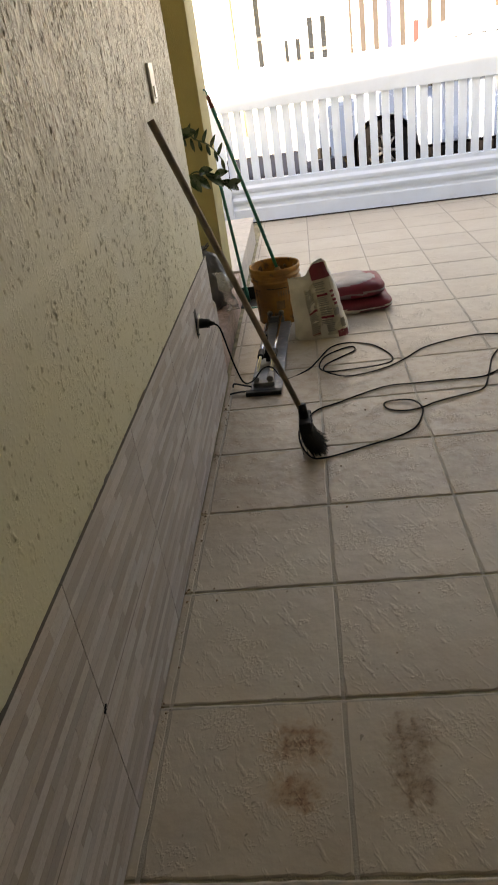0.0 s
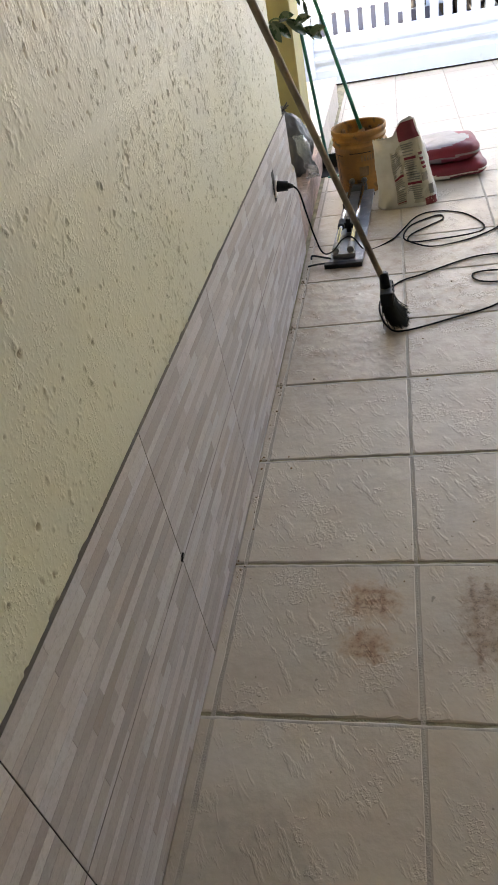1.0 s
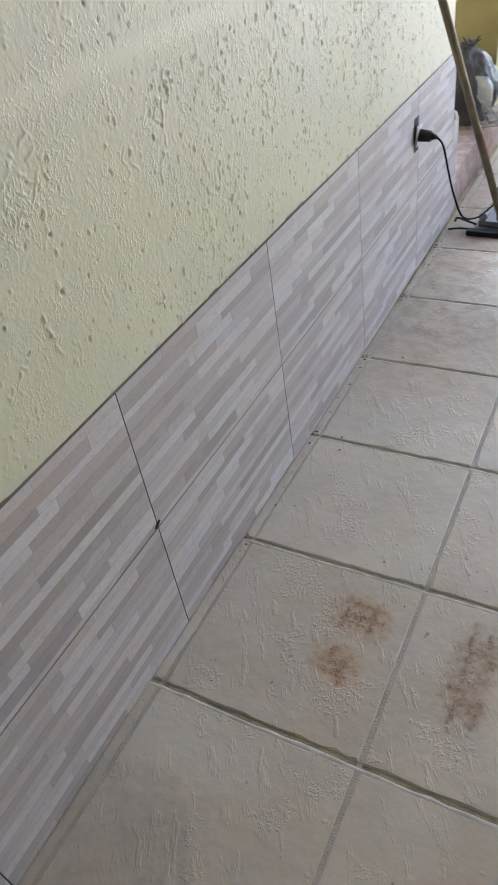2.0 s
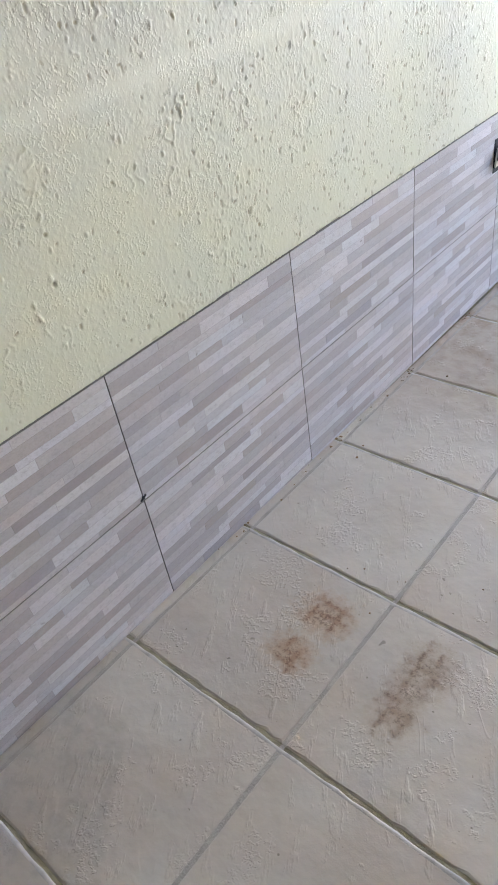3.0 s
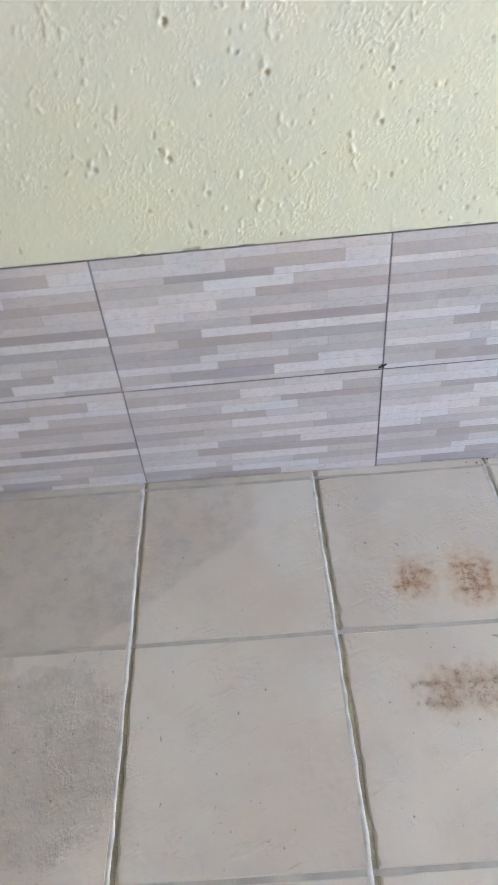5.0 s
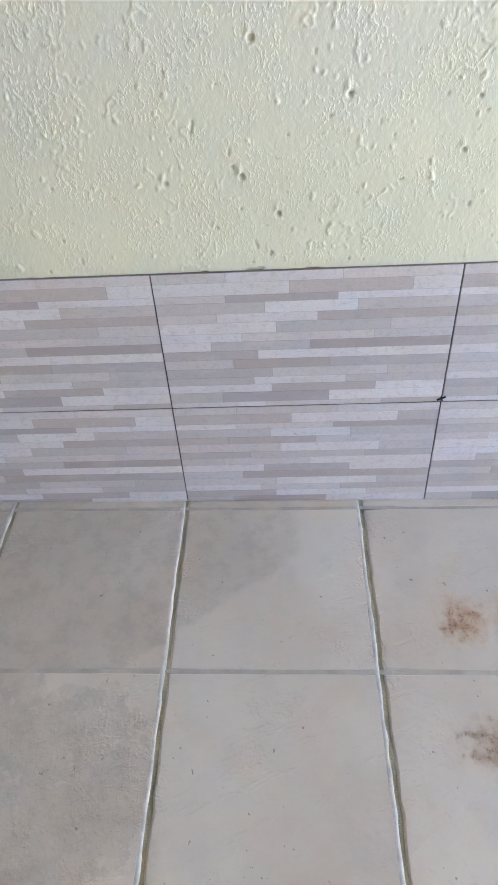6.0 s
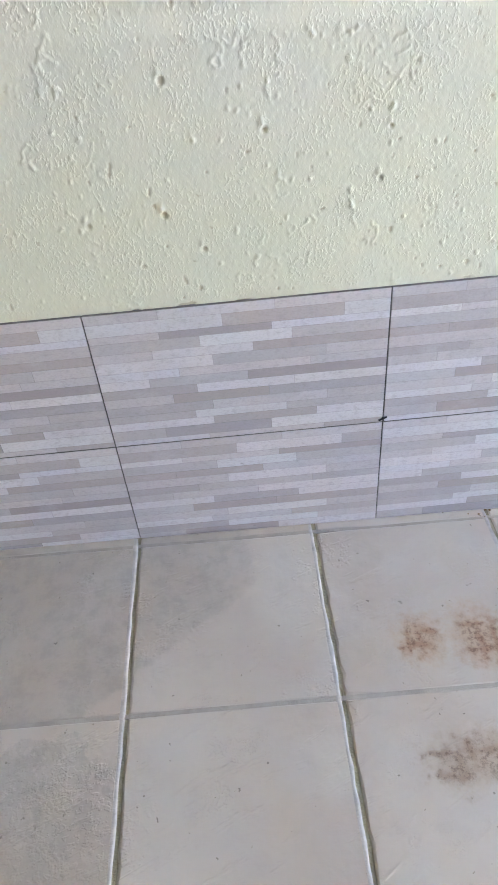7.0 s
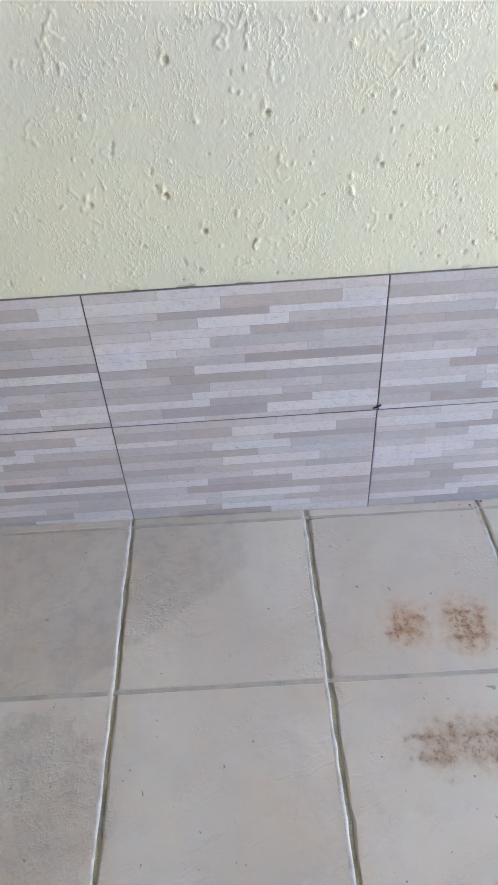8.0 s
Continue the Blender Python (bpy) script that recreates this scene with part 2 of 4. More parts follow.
    h = maths(t, "ADD", h, maths(t, "MULTIPLY", chisel, maths(t, "SUBTRACT", 0.13, maths(t, "MULTIPLY", yard, 0.08))))
    h = maths(t, "ADD", h, maths(t, "MULTIPLY", pebble, maths(t, "ADD", 0.14, maths(t, "MULTIPLY", yard, 0.02))))
    h = maths(t, "ADD", h, maths(t, "MULTIPLY", maths(t, "MULTIPLY", flaked, ramp(t, noisy(t, g, 80, 3, 0.6), 0.5, 0.6)), 0.08))
    h = maths(t, "ADD", h, maths(t, "MULTIPLY", grain, 0.05))
    bump(t, s, h, 0.8, 0.008)
    return m


PLASTER = plaster_material()
STRIP = strip_material()
FLOOR_TILE = floor_tile_material()
GROUT = plain("dirty_grout", (0.29, 0.255, 0.165), 0.9, vary=0.35, scale=14, relief=0.6, grain=220)
GREY_GROUT = plain("grey_grout", (0.38, 0.338, 0.285), 0.85, vary=0.14, scale=18, relief=0.5, grain=250)
PINKISH = plain("tile_offcut", (0.46, 0.44, 0.44), 0.45, vary=0.12, scale=14, relief=0.1)
# Tone of a lit tile edge, for the ribs in the wide joints.
LIT_EDGE = plain("lit_tile_edge", (0.46, 0.425, 0.38), 0.95, vary=0.2, scale=30, relief=0.25, grain=260, spec=0.1)
TILE_BODY = plain("tile_body", (0.16, 0.145, 0.135), 0.8, vary=0.2)
OLIVE = plain("olive_paint", (0.42, 0.365, 0.18), 0.7, vary=0.12, scale=3, relief=0.35, grain=140)
CREAM = plain("cream_paint", (0.68, 0.61, 0.38), 0.7, vary=0.1, scale=3, relief=0.3, grain=140)
# Unseen ceiling; its grey is picked to cut the bounced light.
CEILING = plain("ceiling_grey", (0.50, 0.475, 0.43), 0.85, vary=0.12, scale=2)
PINK_STONE = plain("pink_step_stone", (0.46, 0.33, 0.29), 0.6, vary=0.3, scale=20, relief=0.4, grain=160, dirt=((0.14, 0.10, 0.08), 0.8))
WHITE_STONE = plain("pale_ledge_stone", (0.50, 0.455, 0.415), 0.5, vary=0.12, scale=7, dirt=((0.25, 0.21, 0.17), 0.5))
# White enamel; the bluish cast of open shade is put into its colour.
GATE_COOL_CAST = plain("cool_cast_gate_enamel", (0.56, 0.68, 0.82), 0.35, vary=0.03, scale=5, relief=0.05, dirt=((0.6, 0.58, 0.54), 0.1))
ORANGE = plain("stained_orange_plastic", (0.33, 0.145, 0.026), 0.55, vary=0.45, scale=6, relief=0.25, own=True, dirt=((0.10, 0.06, 0.03), 1.0))
BROWN_MUD = plain("dried_mortar", (0.20, 0.12, 0.06), 0.9, vary=0.4, scale=25, relief=0.8, grain=120)
BAG_WHITE = plain("white_bag_plastic", (0.60, 0.58, 0.545), 0.38, vary=0.08, scale=8, relief=0.2, grain=60, dirt=((0.45, 0.42, 0.38), 0.35))
BAG_RED = plain("crimson_bag_print", (0.18, 0.010, 0.024), 0.55, vary=0.15, scale=9, relief=0.2, grain=60)
PRINT_PALE = plain("beige_print", (0.43, 0.40, 0.33), 0.45, vary=0.15, scale=30, relief=0.2, grain=60)
PRINT_GREY = plain("grey_print", (0.20, 0.195, 0.185), 0.45, vary=0.2, relief=0)
FILM_GREY = plain("grey_bag_film", (0.21, 0.18, 0.19), 0.5, vary=0.2, scale=10, relief=0.3, grain=40)
CLEAR, film_tree, film_shader = nodes_of("clear_plastic_film")
film_shader.inputs["Base Color"].default_value = (0.90, 0.92, 0.94, 1)
film_shader.inputs["Roughness"].default_value = 0.18
film_shader.inputs["Transmission Weight"].default_value = 0.88
film_shader.inputs["IOR"].default_value = 1.3
bump(film_tree, film_shader, noisy(film_tree, place(film_tree), 45, 4), 0.7, 0.01)
BLACK_FILM = plain("dark_refuse_film", (0.07, 0.07, 0.078), 0.38, vary=0.3, scale=9, relief=0.2, grain=45)
BLACK = plain("black_plastic", (0.014, 0.014, 0.014), 0.6, vary=0.3, scale=30, relief=0.15, spec=0.3)
CORD = plain("black_cord_rubber", (0.006, 0.006, 0.006), 0.8, vary=0.2, scale=30, relief=0.1, spec=0.08)
WOOD = plain("broom_wood", (0.20, 0.155, 0.105), 0.55, vary=0.35, scale=14, relief=0.3, grain=120)
GREEN = plain("green_handle", (0.0, 0.15, 0.11), 0.35, vary=0.12, scale=12, relief=0.05)
RED = plain("red_grip", (0.19, 0.025, 0.02), 0.5, vary=0.1, relief=0)
CHROME = plain("chrome_rail", (0.75, 0.75, 0.76), 0.16, 1.0, vary=0.06, relief=0)
STEEL = plain("grey_steel_plate", (0.17, 0.18, 0.20), 0.42, 0.6, vary=0.25, scale=11, relief=0.1, dirt=((0.42, 0.40, 0.37), 0.4))
CAST = plain("cast_grey", (0.17, 0.17, 0.175), 0.45, 0.5, vary=0.2, scale=16)
BRACKET = plain("worn_cast_bracket", (0.19, 0.19, 0.188), 0.5, 0.3, vary=0.25, scale=18)
BLACK_IRON = plain("dark_cast_iron", (0.045, 0.045, 0.048), 0.5, 0.3, vary=0.3, scale=22)
LEAF = plain("leaf_green", (0.02, 0.05, 0.02), 0.28, vary=0.3, scale=18, relief=0.1, spec=0.6)
STEM = plain("stem_green", (0.05, 0.09, 0.03), 0.5, vary=0.2)
POT = plain("clay_pot", (0.30, 0.13, 0.07), 0.8, vary=0.2)
SWITCH = plain("white_switch_plastic", (0.78, 0.77, 0.74), 0.35, vary=0.04, relief=0)
MORTAR = plain("pale_mortar", (0.62, 0.58, 0.53), 0.9, vary=0.2, scale=25, relief=0.8, grain=110)
# Silver-blue paint, darkened and blued to carry the shade on the car.
SHADED_CAR_PAINT = plain("shaded_silver_blue_paint", (0.36, 0.46, 0.62), 0.22, 0.25, vary=0.03, relief=0, spec=0.7)
TYRE = plain("tyre_rubber", (0.007, 0.007, 0.008), 0.9, vary=0.2, relief=0.3, spec=0.05)
RIM = plain("alloy_rim", (0.22, 0.225, 0.23), 0.4, 0.7, vary=0.05, relief=0)
CAR_GLASS = plain("dark_car_glass", (0.02, 0.025, 0.03), 0.06, vary=0.1, relief=0, spec=0.8)
LAMP_GLASS = plain("pale_lamp_glass", (0.42, 0.50, 0.60), 0.12, vary=0.1, relief=0, spec=0.8)
CONCRETE = plain("street_concrete", (0.46, 0.45, 0.42), 0.85, vary=0.15, scale=1.5, relief=0.3)
# Asphalt tone includes the dark blue shade lying on the road.
SHADED_ASPHALT = plain("asphalt", (0.012, 0.018, 0.034), 0.95, vary=0.2, scale=2, relief=0.5, spec=0.03)
HOUSE_WALL = plain("house_paint_grey", (0.62, 0.60, 0.57), 0.85, vary=0.1, scale=0.6)
HOUSE_YELLOW = plain("house_paint_yellow", (0.80, 0.74, 0.48), 0.85, vary=0.1, scale=0.6)
DARK_BROWN = plain("brown_door_wood", (0.03, 0.027, 0.03), 0.6, vary=0.3)
ROOF_TILE = plain("clay_roof", (0.30, 0.12, 0.07), 0.85, vary=0.25, scale=3)

# ---- mesh helpers ----
SLOPE = 0.016


def fz(y):
    """Height of the floor, which falls gently towards the gate."""
    return -SLOPE * y


def mesh_of(name, bm, material, smooth=False, bevel=0.0):
    if bevel:
        bmesh.ops.bevel(bm, geom=[e for e in bm.edges if e.is_manifold and e.calc_face_angle(0) > 0.5], offset=bevel, segments=2, profile=0.7, affect="EDGES", clamp_overlap=True)
    me = bpy.data.meshes.new(name)
    bm.normal_update()
    bm.to_mesh(me)
    bm.free()
    for mt in (material if isinstance(material, (list, tuple)) else [material]):
        me.materials.append(mt)
    if smooth:
        me.polygons.foreach_set("use_smooth", [True] * len(me.polygons))
    return me


def part(name, bm, material, parent=None, label="", smooth=False, bevel=0.0, m=None):
    """Links a bmesh as one mesh object under a thing or a part."""
    ob = new(name, mesh_of(name, bm, material, smooth, bevel))
    if parent:
        ob.parent = parent
    if m is not None:
        ob.matrix_basis = m
    return tagged(ob, label)


def thing(name, label, category, at=(0, 0, 0), turn=0.0, group="", kind=""):
    """An Empty at the base of a thing; its parts are its children."""
    ob = new(name)
    ob.empty_display_size = 0.1
    ob.matrix_basis = pose(*at, 0, 0, turn)
    return tagged(ob, label, category, group, kind)


def box(x0, x1, y0, y1, z0, z1, bm=None):
    bm = bm or bmesh.new()
    m = Matrix.LocRotScale(((x0 + x1) / 2, (y0 + y1) / 2, (z0 + z1) / 2), None, (x1 - x0, y1 - y0, z1 - z0))
    bmesh.ops.create_cube(bm, size=1, matrix=m)
    return bm


def rod(a, b, r0, r1=None, sides=14, bm=None):
    bm = bm or bmesh.new()
    a, b = Vector(a), Vector(b)
    turn = (b - a).to_track_quat("Z", "Y").to_matrix().to_4x4()
    bmesh.ops.create_cone(bm, cap_ends=True, segments=sides, radius1=r0, radius2=r0 if r1 is None else r1, depth=(b - a).length, matrix=Matrix.Translation((a + b) / 2) @ turn)
    return bm


def lathe(profile, sides=40, bm=None, middle=(0, 0, 0)):
    """Turns a profile of (radius, height) pairs round the upright axis."""
    bm = bm or bmesh.new()
    rings = []
    for r, z in profile:
        rings.append([bm.verts.new((middle[0] + r * math.cos(a), middle[1] + r * math.sin(a), middle[2] + z)) for a in (2 * math.pi * i / sides for i in range(sides))])
    for lo, hi in zip(rings, rings[1:]):
        for i in range(sides):
            j = (i + 1) % sides
            bm.faces.new((lo[i], lo[j], hi[j], hi[i]))
    return bm


def tube(points, radius, sides=8, steps=6, bm=None):
    """A round cord through the points, rounded off between them."""
    bm = bm or bmesh.new()
    pts = [Vector(p) for p in points]
    line = []
    for i in range(len(pts) - 1):
        a, b, c, d = pts[max(i - 1, 0)], pts[i], pts[i + 1], pts[min(i + 2, len(pts) - 1)]
        for k in range(steps):
            u = k / steps
            line.append(0.5 * (2 * b + (c - a) * u + (2 * a - 5 * b + 4 * c - d) * u * u + (3 * b - a - 3 * c + d) * u ** 3))
    line.append(pts[-1])
    rings = []
    for i, q in enumerate(line):
        way = (line[min(i + 1, len(line) - 1)] - line[max(i - 1, 0)]).normalized()
        side = way.cross(Vector((0, 0, 1)))
        side = side.normalized() if side.length > 1e-4 else Vector((1, 0, 0))
        up = side.cross(way)
        r = radius(i / (len(line) - 1)) if callable(radius) else radius
        rings.append([bm.verts.new(q + r * (math.cos(w) * side + math.sin(w) * up)) for w in (2 * math.pi * k / sides for k in range(sides))])
    for lo, hi in zip(rings, rings[1:]):
        for k in range(sides):
            bm.faces.new((lo[k], lo[(k + 1) % sides], hi[(k + 1) % sides], hi[k]))
    bm.faces.new(rings[0][::-1])
    bm.faces.new(rings[-1])
    return bm


def sheet(f, nu, nv, u0=0.0, u1=1.0, v0=0.0, v1=1.0, bm=None):
    """A grid whose points are f(u, v)."""
    bm = bm or bmesh.new()
    g = [[bm.verts.new(f(u0 + (u1 - u0) * i / nu, v0 + (v1 - v0) * j / nv)) for i in range(nu + 1)] for j in range(nv + 1)]
    for j in range(nv):
        for i in range(nu):
            bm.faces.new((g[j][i], g[j][i + 1], g[j + 1][i + 1], g[j + 1][i]))
    return bm


def grained(shape, sigma, seed):
    """Gaussian noise of unit spread on a torus, softened by sigma cells along each axis."""
    rng = np.random.default_rng(seed)
    k = [np.fft.fftfreq(n) for n in shape]
    f = np.exp(-2 * np.pi ** 2 * ((sigma[0] * k[0])[:, None] ** 2 + (sigma[1] * k[1])[None, :] ** 2))
    a = np.fft.ifft2(np.fft.fft2(rng.standard_normal(shape)) * f).real
    return (a - a.mean()) / a.std()


def smooth01(a, lo, hi):
    u = np.clip((a - lo) / (hi - lo), 0, 1)
    return u * u * (3 - 2 * u)


# ---- the carport: walls, floor, roof ----
WALL_END, GATE_Y, BACK_Y, RIGHT_X = 2.33, 6.45, -3.4, 3.435
TILE_TOP, TILE_MID = 0.622, 0.300
CEIL, ROOF_X, ROOF_Y, LOW = 2.6, 3.425, 3.8, 0.7

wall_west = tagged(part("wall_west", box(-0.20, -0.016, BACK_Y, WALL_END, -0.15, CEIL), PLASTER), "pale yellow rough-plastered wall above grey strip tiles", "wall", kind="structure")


def plaster_coat(y0, y1, z0, z1, cell):
    """The trowelled coat: grain, blobs, vertical drags and pits as real relief."""
    ny, nz = int((y1 - y0) / cell) + 1, int((z1 - z0) / cell) + 1
    shape, k = (nz, ny), 0.004 / cell
    soft = grained(shape, (30 * k, 30 * k), 1)
    mask = smooth01(grained(shape, (14 * k, 11 * k), 2), -0.3, 1.1)
    ys, zs = np.linspace(y0, y1, ny), np.linspace(z0, z1, nz)
    yy, zz = np.meshgrid(ys, zs)
    upper = smooth01(zz + 0.04 * soft, 1.02, 1.4)
    far = smooth01(yy, -0.35, 0.65)
    h = 0.0003 * soft + 0.00012 * grained(shape, (0.6 * k, 0.5 * k), 3)
    # crumbs in clumps, single blobs, crooked flakes left by the float, vertical drags
    h += 0.0015 * smooth01(grained(shape, (0.62 * k, 0.5 * k), 7) + 0.5 * upper, 1.45, 1.75) * (0.10 + 0.75 * np.maximum(mask, 0.7 * upper))
    h += 0.0028 * smooth01(grained(shape, (1.2 * k, 0.8 * k), 4) + 0.3 * mask, 2.35, 2.6)
    bent = grained(shape, (2.4 * k, 1.8 * k), 11) + 0.25 * grained(shape, (1.0 * k, 0.8 * k), 12)
    where = smooth01(grained(shape, (4.5 * k, 3.2 * k), 13) + 0.35 * mask, 1.05, 1.35)
    h += 0.0020 * (1 - smooth01(np.abs(bent), 0.08, 0.22)) * where
    h += 0.0018 * smooth01(grained(shape, (3.2 * k, 0.8 * k), 5), 2.8, 3.05)
    h += 0.0011 * smooth01(grained(shape, (3.0 * k, 0.65 * k), 10), 0.9, 1.5) * np.maximum(upper, 0.5 * far * mask)
    h *= (0.72 + 0.2 * far) * (1 - 0.25 * upper)
    # pits, denser away from the filled corner; dirt and shade share their brown
    crowd = 0.72 * far + 0.45 * smooth01(grained(shape, (20 * k, 16 * k), 8), -0.4, 1.2) + 0.12 * upper
    pit = smooth01(grained(shape, (0.9 * k, 0.6 * k), 6) + crowd, 3.16, 3.40)
    pit = np.maximum(pit, 0.85 * smooth01(grained(shape, (1.6 * k, 0.7 * k), 9) + crowd, 3.26, 3.48))
    h -= 0.0016 * pit
    # chipped lower rim along the tiles
    rim = smooth01(grained(shape, (1.0 * k, 2.6 * k), 14) - np.maximum(zz - 0.626, 0) / 0.003, 1.35, 1.7)
    h -= 0.003 * rim
    pit = np.maximum(pit, 0.8 * rim)
    # a straight smoothed-over groove
    band = np.exp(-((zz - 1.068 - 0.003 * soft) / 0.017) ** 4) * smooth01(yy, -0.5, -0.1) * (1 - smooth01(yy, 0.75, 1.05))
    h *= 1 - 0.92 * band
    pit *= 1 - band
    for hy, hz, r, d in HOLES:
        # a ragged hole with a raised flake at its upper edge
        ragged = 1 + 0.30 * bent
        spot = smooth01(np.exp(-((yy - hy) ** 2 * 1.3 + (zz - hz) ** 2) / (r * r)) * ragged, 0.2, 0.75)
        h += 0.45 * abs(d) * np.exp(-((yy - hy + 0.5 * r) ** 2 * 2.2 + (zz - hz - 1.6 * r) ** 2 * 0.5) / (r * r))
        h -= d * spot
        pit = np.maximum(pit, (0.7 if d > 0 else 0) * spot)
    co = np.stack([-0.0068 + h, yy, zz], -1).reshape(-1, 3)
    i = np.arange(nz * ny).reshape(nz, ny)
    quads = np.stack([i[:-1, :-1], i[:-1, 1:], i[1:, 1:], i[1:, :-1]], -1).reshape(-1, 4)
    me = bpy.data.meshes.new("plaster_coat")
    me.from_pydata(co.tolist(), [], quads.tolist())
    marks = me.attributes.new("marks", "FLOAT_COLOR", "POINT")
    marks.data.foreach_set("color", np.stack([pit, band, pit * 0, pit * 0 + 1], -1).astype(np.float32).ravel())
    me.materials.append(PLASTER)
    me.polygons.foreach_set("use_smooth", [True] * len(me.polygons))
    ob = new("plaster_coat", me)
    ob.parent = wall_west
    return ob


HOLES = [(-0.212, 0.999, 0.006, 0.005), (-0.062, 0.916, 0.007, 0.006), (-0.058, 0.856, 0.003, 0.005), (0.124, 0.823, 0.006, 0.005), (-0.237, 0.795, 0.006, 0.008),
         (-0.177, 0.729, 0.006, 0.005), (-0.366, 0.787, 0.006, 0.004), (-0.287, 0.707, 0.005, 0.003), (0.137, 0.904, 0.004, 0.004), (-0.174, 0.91, 0.005, -0.004), (0.079, 0.78, 0.005, -0.004)]
plaster_coat(-1.05, WALL_END, 0.60, 1.76, 0.0023)

# strip tiles: one relief for all, two prints
ROWS = [(0.064, 0.24, 0.62), (0.084, 0.446, 0.846), (0.049, 0.234, 0.606), (0.076, 0.364, 0.672), (0.063, 0.20, 0.54),
        (0.078, 0.40, 0.786), (0.061, 0.28, 0.733), (0.067, 0.172, 0.515), (0.067, 0.333, 0.675), (0.070, 0.245, 0.584),
        (0.071, 0.381, 0.79), (0.059, 0.314, 0.644), (0.063, 0.377, 0.752), (0.081, 0.195, 0.585), (0.047, 0.353, 0.78)]
PRINTS = {"a": "NLN WmW NDL MWM NLm LMN LNN LMD mLW MBm mNM mWM LmL MDW LNm".split(),
          "b": "NMN mLm WND MWM mmN NLM mMm MNL LmL NDm NWM WNm mWN MDL LNM".split()}
TONES = {"W": (0.53, 0.520, 0.530), "L": (0.52, 0.497, 0.51), "N": (0.48, 0.452, 0.458), "M": (0.44, 0.408, 0.405), "m": (0.40, 0.367, 0.363), "D": (0.355, 0.325, 0.323), "B": (0.39, 0.345, 0.315)}
TW, TH, JOINT = 0.573, 0.322, 0.0021


def strip_tile(kind, height, y_cut=1.0):
    """A tile that hangs down from its top edge: strips of its print on a fired body, cut off at the height and the share of its width."""
    bm = bmesh.new()
    col = bm.loops.layers.float_color.new("tone")
    rng = random.Random(kind)
    w, h = (TW - JOINT) * y_cut, min(TH - JOINT, height)
    box(-0.009, -0.0006, 0, w, -h, 0, bm)
    for f in bm.faces:
        f.material_index = 1
        for l in f.loops:
            l[col] = (0.2, 0.18, 0.17, 1)
    z = 0.0
    for (rh, b1, b2), tones in zip(ROWS, PRINTS[kind]):
        lo = z - rh * TH
        for (u0, u1), tone in zip(((0, b1), (b1, b2), (b2, 1)), tones):
            a, b = u0 * TW, min(u1 * TW, w)
            bottom = max(lo, -h)
            if b - a < 0.003 or z - bottom < 0.003:
                continue
            x, e = rng.uniform(-0.0002, 0.0001), 0.0006
            tint, warm = rng.uniform(0.95, 1.06), rng.uniform(-0.012, 0.016)
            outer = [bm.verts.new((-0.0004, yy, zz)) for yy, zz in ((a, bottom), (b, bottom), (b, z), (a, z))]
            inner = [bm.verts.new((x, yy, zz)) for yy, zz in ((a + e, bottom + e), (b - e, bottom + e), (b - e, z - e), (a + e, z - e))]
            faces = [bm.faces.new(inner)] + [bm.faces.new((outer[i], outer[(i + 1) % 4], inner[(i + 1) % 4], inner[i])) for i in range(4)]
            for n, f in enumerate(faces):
                # shade along strip edges put into the tone, deepest below and at one end
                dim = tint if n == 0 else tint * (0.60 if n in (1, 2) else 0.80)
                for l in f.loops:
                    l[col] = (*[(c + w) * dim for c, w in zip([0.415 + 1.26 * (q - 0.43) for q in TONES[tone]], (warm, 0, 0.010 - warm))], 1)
        z = lo
    return mesh_of("tile", bm, [STRIP, TILE_BODY])


UPPER = {-2: "a", -1: "a", 0: "b", 1: "a", 2: "b"}
LOWER = {-2: "a", -1: "b", 0: "a", 1: "b", 2: "a"}
tile_meshes = {}
for k in range(-6, 4):
    for top, pattern, tall in ((TILE_TOP, UPPER, TH), (TILE_MID, LOWER, 0.0)):
        y = 0.157 + TW * k
        # the lower row is cut to the floor, and rows end at the wall's end
        tall = tall or round(TILE_MID - fz(y + TW) + 0.003, 3)
        share = min(1.0, ((2.362 if pattern is UPPER else 2.445) - y) / TW)
        if share <= 0:
            continue
        key = (pattern.get(k, "ab"[k % 2]), tall, round(share, 3))
        if key not in tile_meshes:
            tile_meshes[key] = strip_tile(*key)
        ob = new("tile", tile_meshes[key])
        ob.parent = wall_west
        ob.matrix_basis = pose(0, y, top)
spacer = box(-0.004, 0.0030, -0.0011, 0.0011, -0.006, 0.004)
box(-0.004, 0.0032, -0.010, 0.009, -0.0012, 0.0012, spacer)
part("tile_spacer", spacer, BLACK, wall_west, "dark plastic spacer left in a joint", bevel=0.0006, m=pose(0, 0.1555, 0.311, 25, 0, 0))
end_piece = bmesh.new()
box(-0.009, -0.0003, 0.003, 0.082, -0.002, 0.068, end_piece)
part("tile", end_piece, PINKISH, wall_west, m=pose(0, 2.362, 0.3005))
part("mortar_bed", box(-0.10, -0.010, WALL_END + 0.003, 2.438, -0.05, 0.366), MORTAR, wall_west, "mortar behind the end of the tiling", bevel=0.006)
part("joint_filler", box(-0.0095, -0.0045, -3.2, 2.355, 0.0, TILE_TOP - 0.001), BLACK, wall_west, "dark open joints between the tiles")

# Unseen walls, added to close the place and steer the light inside.
wall_south = tagged(part("wall_south", box(-1.4, RIGHT_X, BACK_Y - 0.2, BACK_Y, -0.15, CEIL), CREAM), "cream painted back wall", "wall", kind="structure")
east = box(RIGHT_X, RIGHT_X + 0.2, BACK_Y - 0.2, ROOF_Y, -0.3, CEIL)
box(RIGHT_X, RIGHT_X + 0.15, ROOF_Y, GATE_Y, -0.3, LOW, east)
